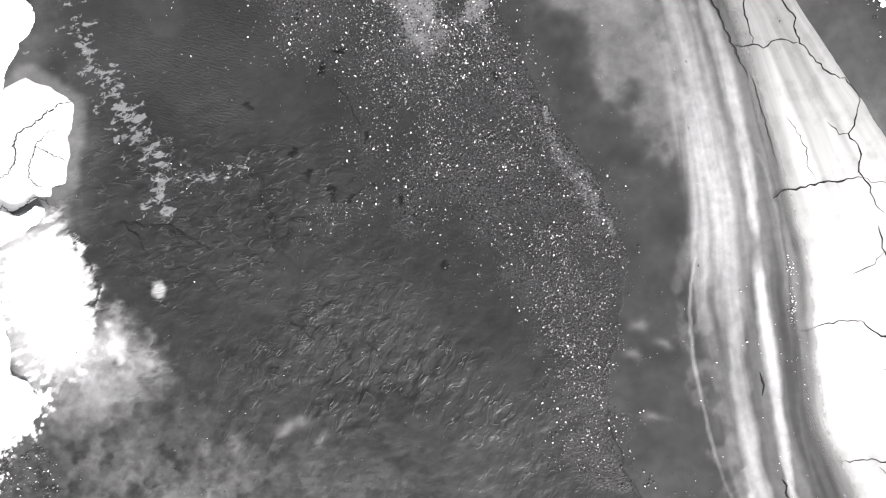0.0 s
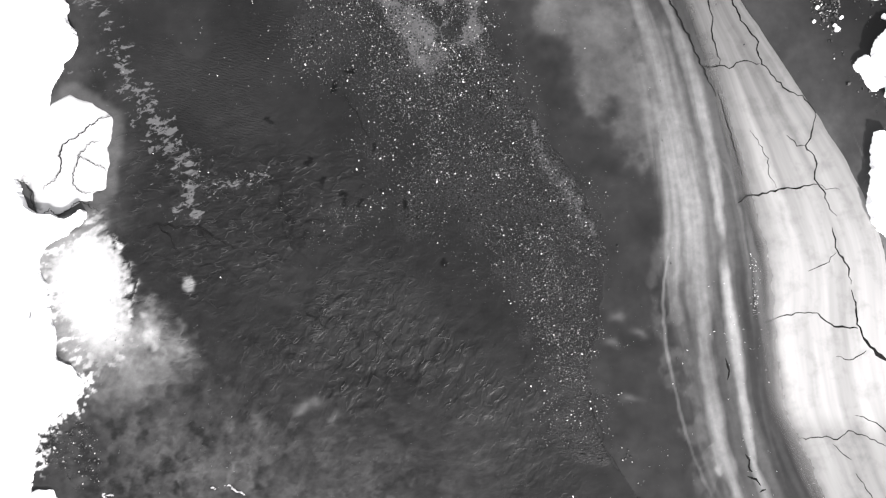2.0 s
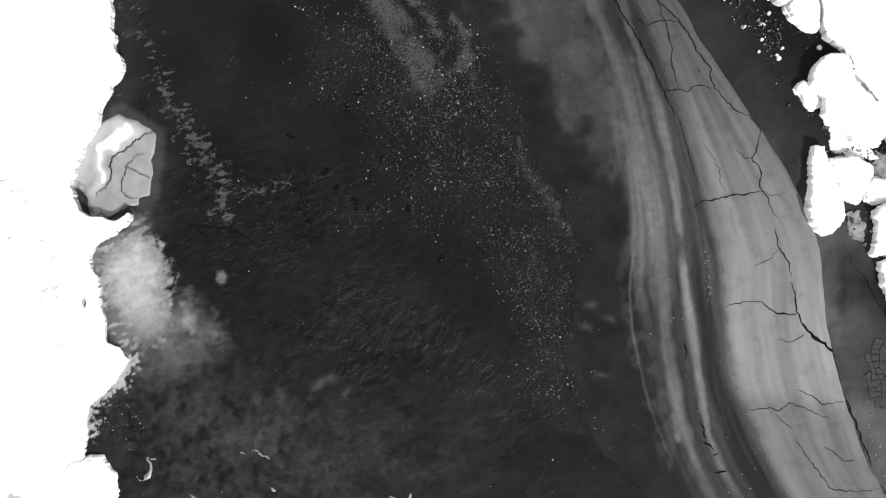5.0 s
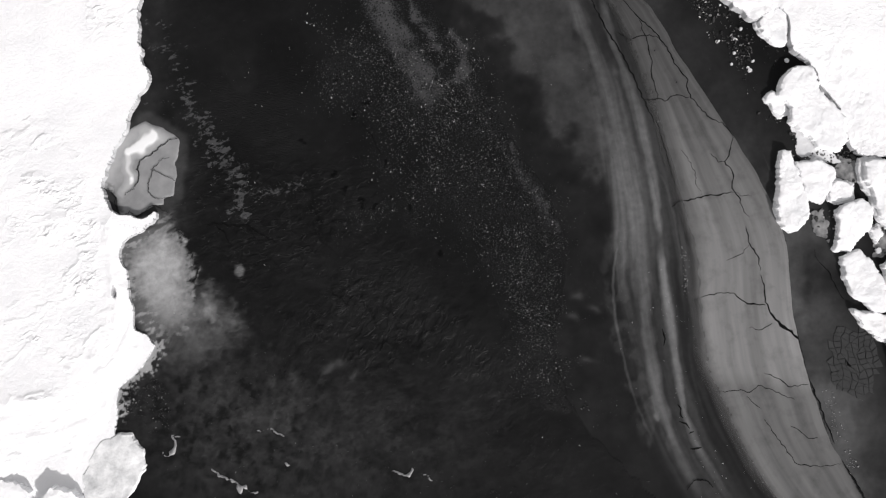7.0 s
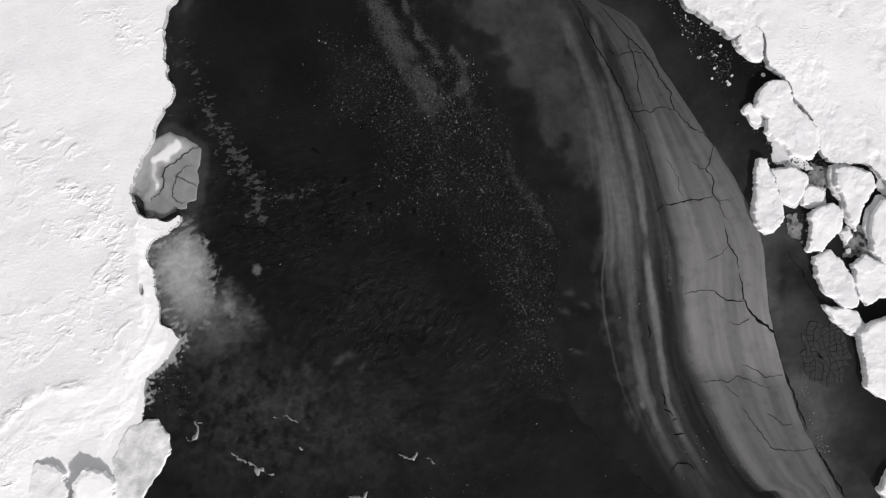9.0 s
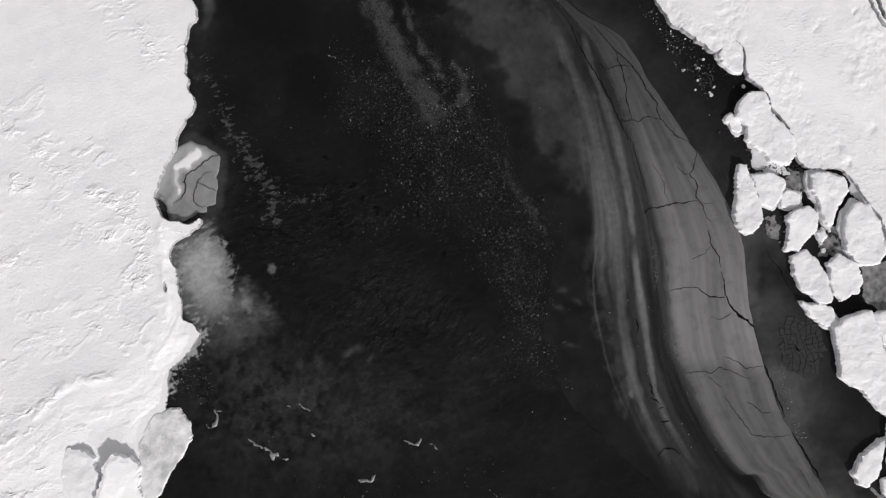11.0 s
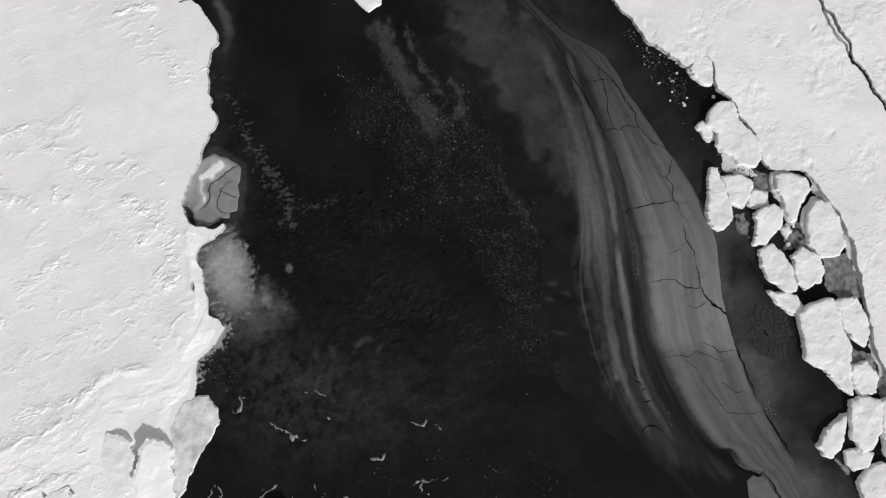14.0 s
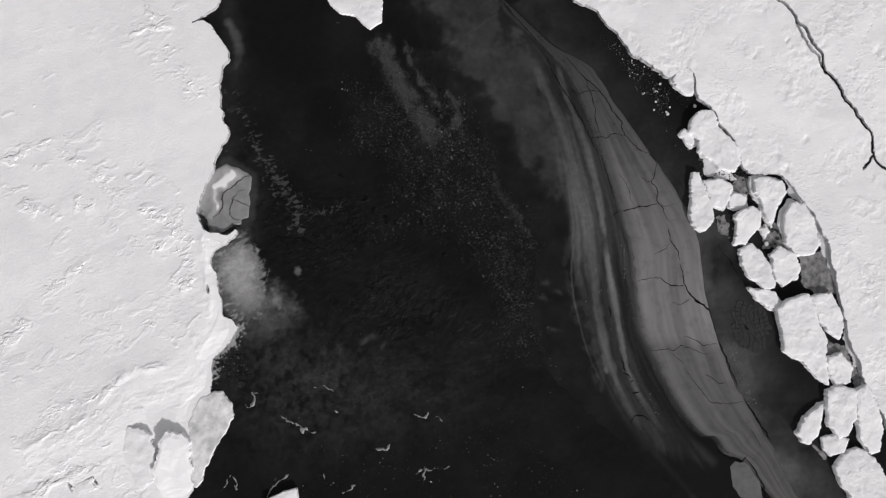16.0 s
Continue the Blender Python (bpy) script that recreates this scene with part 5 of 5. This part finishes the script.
PLATE_CRACKS = [
    ([(14.6, 25), (15, 23.8), (16.1, 21.6), (16.6, 20.5), (17.7, 18.8), (18.9, 16.4), (19.8, 14.2), (20.7, 12.3),
    (20.9, 11.7)], 0.17),
    ([(21.1, 12.2), (21.4, 10.8), (22.1, 8.5), (22.5, 6.6), (22.8, 5.5)], 0.12),
    ([(17.2, 25), (18.1, 23.9), (19.6, 22.2), (21.3, 20.5), (22.3, 19.1), (23.2, 17.3), (24.3, 15.9), (24.1, 15.3),
    (24.6, 14.2), (25.7, 12.9), (26.6, 12), (27.6, 11.7), (28.6, 10.4)], 0.19),
    ([(28.6, 10.5), (28.6, 9.9), (28.1, 8.5), (27.7, 7.9), (28.5, 6.8), (28.4, 5.3), (29, 4.5), (29.4, 3), (30, 2.5)], 0.17),
    ([(29.6, 1.6), (29.9, -0.2), (30.7, -1.2), (30.9, -2.7)], 0.2),
    ([(30.9, -3.1), (31.3, -4.4), (31.3, -5.7), (31.9, -7.1)], 0.22),
    ([(31.7, -6.7), (32.2, -7.4), (33, -8.1), (33.7, -8.6), (34.4, -9.3)], 0.5),
    ([(19.6, 22.2), (20, 20.7), (20.5, 19.6), (20.8, 17.5), (20.7, 16.4), (21.3, 14.5), (21.3, 14)], 0.15),
    ([(17.5, 20.6), (18.6, 19.8), (19.4, 20.2), (20.3, 20.3), (21.3, 20.3), (22.2, 19.2)], 0.13),
    ([(19.8, 13.9), (21.3, 14.1), (22, 13.8), (22.9, 14.4), (24.4, 14.2)], 0.15),
    ([(22.4, 3.5), (23.2, 4), (24, 4.1), (25.6, 4.5), (27.2, 4.7), (28.6, 4.9)], 0.22),
    ([(28.6, 4.9), (29.2, 4.6), (30.3, 4.5)], 0.08),
    ([(23.5, 9), (24.2, 8), (24.8, 6.9), (24.8, 5.7), (25.4, 4.6)], 0.08),
    ([(26.3, 8.7), (27.1, 7.9), (27.7, 7.9)], 0.1),
    ([(29.9, -0.2), (29, -1.2), (27.6, -1.7)], 0.09),
    ([(24.1, -5.5), (25.6, -5.1), (27.6, -4.7), (28.5, -5)], 0.12),
    ([(28.3, -4.9), (29.5, -5.9), (31.3, -6)], 0.22),
    ([(29.6, -8.1), (30.9, -8.4), (31.9, -7.7)], 0.1),
    ([(25.9, -14.1), (27.4, -14.2), (28.6, -14), (29.5, -14.3), (30.3, -13.6), (31.7, -14.1), (33.8, -15)], 0.11),
    ([(30.9, -12.5), (32.5, -13), (33.2, -13.8), (35.2, -13.6)], 0.13),
    ([(33.3, -17.5), (34.3, -18), (35, -18.6), (35.9, -18.6)], 0.16),
    ([(29.1, -14.6), (29.8, -15.4), (30.5, -15.8)], 0.1),
    ([(30.8, -16.8), (31.7, -18.1), (32.6, -19.4), (33.6, -20.9), (34.5, -21.2), (36.4, -21.3), (38, -21.1)], 0.13),
    ([(35.2, -12.9), (36.1, -15.1), (36.8, -17.2), (37.5, -19.2)], 0.2),
    ([(38.2, -20.8), (38.9, -22), (40.2, -24.2), (41.3, -26.1)], 0.3),
    ([(34.3, -27.2), (35.4, -28), (37.2, -28.7), (38, -28.1)], 0.4),
    ([(37.8, -28.1), (39, -29.9), (39.9, -31.7), (40.2, -33.3), (40.8, -35)], 0.28),
    ([(39.9, -26.9), (39.5, -25.8), (38.8, -24.7)], 0.12),
]
for k, (points, width) in enumerate(PLATE_CRACKS):
    part("crack", crack_mesh(points, width * 0.68, 0.066, 600 + k, jitter=0.09), DARK_LEAD, plate)
for k, points in enumerate([[(22.5, -15.3), (22.8, -15.7), (22.7, -16.2), (23, -16.6)], [(22.6, -16.9), (23.3, -17.1), (23.6, -17.6)], [(23.5, -18.1), (24, -17.9)], [(23.6, -19.5), (24.7, -19.4)], [(21.2, -8.2), (21.4, -9.1), (21.3, -9.8)]]):
    part("crack", crack_mesh(points, 0.15, 0.02, 650 + k, jitter=0.06), DARK_LEAD, plate)


# ---- frost ridges and slush worms adrift on the dark skin ----
def frost_ridge(points, width, seed, mat):
    chain = spline(points, 4)
    xs, ys, cx, cy = bounds(chain, 0.11, width + 0.6)

    def shape(X, Y):
        d, along = line_distance(X + 0.3 * fbm(X * 1.2, Y * 1.2, seed, 3), Y + 0.3 * fbm(X * 1.2, Y * 1.2, seed + 1, 3), chain)
        w = 0.6 * width * (0.35 + 0.65 * np.sin(math.pi * np.clip(along, 0.02, 0.98))) * (0.85 + 1.2 * fbm(X * 2.0, Y * 2.0, seed + 2, 4))
        return -0.08 + 0.2 * smooth(-0.18, 0.15, w - d)

    ob = new("frost_ridge", field_mesh("frost_ridge", xs, ys, shape, -0.05, (cx, cy)))
    ob.location = (cx, cy, 0)
    ob.data.materials.append(mat)
    return tagged(ob, "crooked ridge of grey-white slush on the dark skin", "slush ridge", "slush ridges")


for k, (points, width) in enumerate([
    ([(-23.8, -17.6), (-24.4, -17.4), (-24.2, -18.4), (-24.6, -19.2), (-25.1, -19.4), (-25.7, -18.9)], 0.21),
    ([(-21, -20.6), (-19.9, -21.3), (-19.1, -22.1), (-18.2, -22.4), (-17.3, -22.7), (-16.7, -22.5)], 0.21),
    ([(-16.9, -17.5), (-15.8, -17.3), (-14.8, -17.6)], 0.14),
    ([(-4.4, -21.2), (-3, -21.5), (-2.6, -20.8)], 0.09),
    ([(-1.7, -21.5), (-0.8, -21.8)], 0.09),
    ([(-9.6, -25.3), (-8.1, -25.1), (-7.2, -24.8)], 0.14),
    ([(-4.5, -28.5), (-3.2, -28), (-1.8, -28), (-0.3, -27.7)], 0.13),
    ([(-3.2, -28), (-3.3, -29.5)], 0.10),
    ([(-13.6, -30.2), (-12.6, -29.6), (-11.2, -29.5)], 0.12),
    ([(-23, -30.5), (-21.8, -28.7), (-20.2, -28.1)], 0.12),
    ([(-28.4, -29), (-27.5, -27.7), (-26.9, -28.6), (-26.4, -29.5), (-27.1, -29.1)], 0.10),
    ([(-14.4, -20.1), (-14.1, -20.3)], 0.10),
    ([(-15.8, -27.9), (-15.6, -29.1)], 0.1),
]):
    frost_ridge(points, width, 700 + 5 * k, SLUSH)


# ---- scattered chips and crumbs ----
def crumbs(name, spots, mat, label, category):
    """Many small flat chips as one mesh; spots: x, y and size of each."""
    rng = random.Random(len(spots))
    verts, faces = [], []
    for x, y, size in spots:
        n, first, turn, long = rng.choice((4, 5, 5, 6)), len(verts), rng.uniform(0, 6.3), rng.uniform(1, 2.2)
        h = min(0.15, size * rng.uniform(0.4, 0.9)) + 0.03
        ct, st = math.cos(turn), math.sin(turn)
        for level, grow in ((h, 1.0), (-0.05, 1.15)):
            for k in range(n):
                a = 6.2832 * k / n + 0.3 * math.sin(first + k * 2.1)
                px, py = size * grow * math.cos(a) * long, size * grow * math.sin(a)
                verts.append((x + px * ct - py * st, y + px * st + py * ct, level + (0.3 * size * math.cos(a) if level > 0 else 0)))
        faces.append(tuple(range(first, first + n)))
        faces += [(first + k, first + n + k, first + n + (k + 1) % n, first + (k + 1) % n) for k in range(n)]
    me = bpy.data.meshes.new(name)
    me.from_pydata(verts, [], faces)
    me.materials.append(mat)
    return tagged(new(name, me), label, category, kind="stuff")


def scattered(outline, count, size, seed, clump=0.3, freq=0.5, most=0.3, soft=0.3):
    """Spots inside an outline, gathered in clumps, with few large ones."""
    rng = np.random.default_rng(seed)
    xs, ys = [p[0] for p in outline], [p[1] for p in outline]
    x, y = rng.uniform(min(xs) - soft, max(xs) + soft, count * 14), rng.uniform(min(ys) - soft, max(ys) + soft, count * 14)
    dense = fbm(x * freq, y * freq, seed, 3) + 0.6 * fbm(x * freq * 3, y * freq * 3, seed + 1, 2)
    inner = smooth(-soft, soft, inside_distance(x, y, outline) + 0.8 * soft * fbm(x * 0.4, y * 0.4, seed + 2, 2))
    keep = (rng.uniform(0, 1, len(x)) < inner) & (dense + rng.normal(0, 0.5, len(x)) > clump)
    x, y = x[keep][:count], y[keep][:count]
    sizes = np.minimum(size * np.exp(rng.normal(0, 0.55, len(x))), most)
    return list(zip(x.tolist(), y.tolist(), sizes.tolist()))


chips = scattered(CHIP_FIELD, 9500, 0.0115, 811, -0.1, soft=2.5, most=0.04)
chips += scattered([(5.6, 1.7), (12, 0.5), (12, -2.1), (11.3, -5.9), (10.9, -10.4), (10.3, -13.3), (7.5, -11.8), (7, -7.4)], 3200, 0.0115, 812, 0.0, soft=0.8, most=0.04)
chips += scattered([(-8.4, 19.4), (3.1, 19.5), (4.6, 14.8), (6.8, 10.5), (10.6, 4), (4.5, 5.5), (-2.4, 4.4), (-3.9, 9.4), (-5.4, 14)], 4800, 0.0115, 813, 0.0, soft=1.2, most=0.04)
chips += scattered(CHIP_FIELD, 950, 0.025, 818, 0.1, soft=2.0, most=0.045)
chips += scattered([(-26, -26), (20, -26), (16, 20), (-24, 20)], 1500, 0.009, 814, 0.5, most=0.03)
chips += scattered([(-18.9, 6.7), (-17, 5.2), (-12.9, 6.3), (-12.5, 5.2), (-17, 4.2), (-18.5, 4.8)], 200, 0.011, 815, -0.3, most=0.03)
chips += scattered([(0.4, -21.7), (11.8, -25.7), (15.2, -30.8), (21.4, -35.9), (7.1, -35.3), (3.7, -29.6)], 300, 0.02, 816, 0.1, soft=1.0, most=0.09)
chips += scattered([(-19.6, -23.7), (0.3, -23.8), (0.1, -31.6), (-19.7, -30.8)], 240, 0.02, 817, 0.2, soft=1.5, most=0.09)
crumbs("ice_chips", chips, CHIP_ICE, "countless small white ice chips frozen into the skin", "ice chips")
shards = scattered([(23.7, 26.5), (26.6, 24), (31.4, 20.9), (34.4, 19.3), (33.5, 17), (30.4, 17.1), (27.5, 19.8), (25.4, 23)], 480, 0.032, 821, 0.15, 0.4, 0.13, 0.8)
shards += scattered([(21.8, 28.1), (23.7, 26.9), (26.7, 19.9), (33, 10.1), (34.2, 10.9), (30.4, 16.3), (25.5, 24.9)], 140, 0.028, 822, 0.1, most=0.1)
shards += scattered([(-29.9, -12.8), (-27.6, -11.8), (-25.1, -13), (-24.8, -17.2), (-28, -16.4), (-29.5, -15.7)], 420, 0.014, 823, 0.0, 0.8, 0.07, 0.6)
shards += scattered([(34.2, 10.9), (41.7, 8.4), (41.1, 5.4), (34.3, 7.1)], 160, 0.06, 824, 0.0, 0.6, 0.2)
shards += scattered([(35.8, 3.3), (38.6, 2.8), (38.4, -0.5), (36.2, 0.3)], 24, 0.07, 825, 0.0, 0.6, 0.2)
shards += scattered([(42, 2), (45.4, 1.5), (46.6, -2.3), (42.1, -1.4)], 90, 0.09, 826, 0.0, 0.6, 0.3)
crumbs("ice_shards", shards, CHIP_ICE, "floating ice shards and crumbs along the floe edges", "ice shards")
streak_bits = scattered([(23.2, -0.5), (23.8, -0.5), (24, -6.2), (23.5, -6.2)], 60, 0.012, 831, -0.5, 0.5, 0.04)
streak_bits += scattered([(36, -14.1), (37.4, -14.1), (39.8, -21.6), (38.7, -22.1)], 90, 0.012, 832, -0.3, 0.5, 0.04)
streak_bits += scattered([(19.6, -2.7), (24, -0.5), (24.8, -14.5), (33.2, -24.1), (24.5, -24), (21, -11.8)], 80, 0.01, 833, 0.2, 0.5, 0.03)
for_plate = crumbs("frost_bits", streak_bits, FROST_BITS, "small white frost bits strung along the grey plate ice", "frost bits")
for_plate.location.z = 0.03

CHUNKS = list(zip([(27.7, 23.4), (29.7, 21), (29, 18.6), (30.8, 17.8), (30.5, 16.9), (30.3, 17.2), (29.7, 22.3), (34.2, 17.9),
    (28.7, 17.5), (27.5, 19.8), (26.5, 20.4), (34.2, 8.1), (38.4, 0.2), (42.6, -0.8)], (0.16, 0.17, 0.17, 0.16, 0.24, 0.16, 0.13, 0.34, 0.16, 0.12, 0.12, 0.26, 0.26, 0.36)))
for k, ((x, y), r) in enumerate(CHUNKS):
    rng = random.Random(900 + k)
    r = 0.7 * r
    outline = [(x + r * rng.uniform(0.75, 1.25) * math.cos(a * 0.9), y + r * rng.uniform(0.75, 1.25) * math.sin(a * 0.9)) for a in range(7)]
    floe("ice_chunk", outline, 0.18, 900 + k, "small pale ice chunk floating in dark water", FOOT_ICE, category="ice chunk", group="floating chunks", rough=0.05, res=0.06, wide=0.12)

# ---- cracked nilas beside the plate: small dark plates with open joints ----
nilas = tagged(new("cracked_nilas"), "patch of dark new ice broken into small plates", "thin ice", kind="structure")
(ncx, ncy), = [(39.8, -11.5)]
nilas.location = (ncx, ncy, 0)
rng = random.Random(77)
COLUMNS, ROWS_OF = 11, 14
lattice = {(i, j): ((i - COLUMNS / 2) * 0.58 + rng.uniform(-0.27, 0.27) + 0.5 * math.sin(j * 0.5), (j - ROWS_OF / 2) * 0.54 + rng.uniform(-0.24, 0.24) + 0.4 * math.sin(i * 0.7)) for i in range(COLUMNS + 1) for j in range(ROWS_OF + 1)}
for i in range(COLUMNS):
    for j in range(ROWS_OF):
        corners = [lattice[i, j], lattice[i + 1, j], lattice[i + 1, j + 1], lattice[i, j + 1]]
        mx, my = sum(c[0] for c in corners) / 4, sum(c[1] for c in corners) / 4
        if (mx / 2.6) ** 2 + (my / 3.5) ** 2 > 1 + rng.uniform(-0.25, 0.1):
            continue
        shrink = rng.uniform(0.84, 0.95)
        ring = [(mx + (cx - mx) * shrink, my + (cy - my) * shrink) for cx, cy in corners]
        me = bpy.data.meshes.new("plate")
        me.from_pydata([(cx, cy, 0.04) for cx, cy in ring] + [(cx, cy, -0.05) for cx, cy in ring], [], [(0, 1, 2, 3)] + [(k, k + 4, (k + 1) % 4 + 4, (k + 1) % 4) for k in range(4)])
        part("plate", me, NILAS_ICE, nilas)

# ---- thin dark cracks in the skin of the lead ----
for k, (points, width) in enumerate([
    ([(-7.3, 11.7), (-6.7, 10.7), (-6, 9.5), (-5.4, 8.5)], 0.07),
    ([(-21.8, 1.7), (-20.3, 2), (-19, 1.7), (-18.1, 1.8), (-16.6, 0.9), (-15.4, 0.2)], 0.09),
    ([(-21, 2.1), (-20.1, 1.1), (-19.5, 0)], 0.08),
    ([(-18.1, 1.7), (-17.4, 0.7), (-17, 0.3)], 0.06),
    ([(-10.1, -4.6), (-9.1, -5.2), (-8.4, -5.9), (-7.8, -5.7)], 0.05),
    ([(-5.2, -5.8), (-4.5, -6.5), (-3.9, -7.3)], 0.05),
    ([(11, -10.2), (11.2, -12.2), (11.8, -14.5), (13.2, -16.5)], 0.06),
    ([(23.2, -23.3), (23.9, -22.4), (25.1, -22.5), (25.7, -23.1)], 0.12),
    ([(36.3, -0.6), (37.6, -2.8), (38.3, -4.4), (39.1, -5.5)], 0.07),
]):
    part("crack", crack_mesh(jagged(points, 670 + k, 2, 0.15), width, 0.06, 680 + k, jitter=0.04), DARK_LEAD, sea)
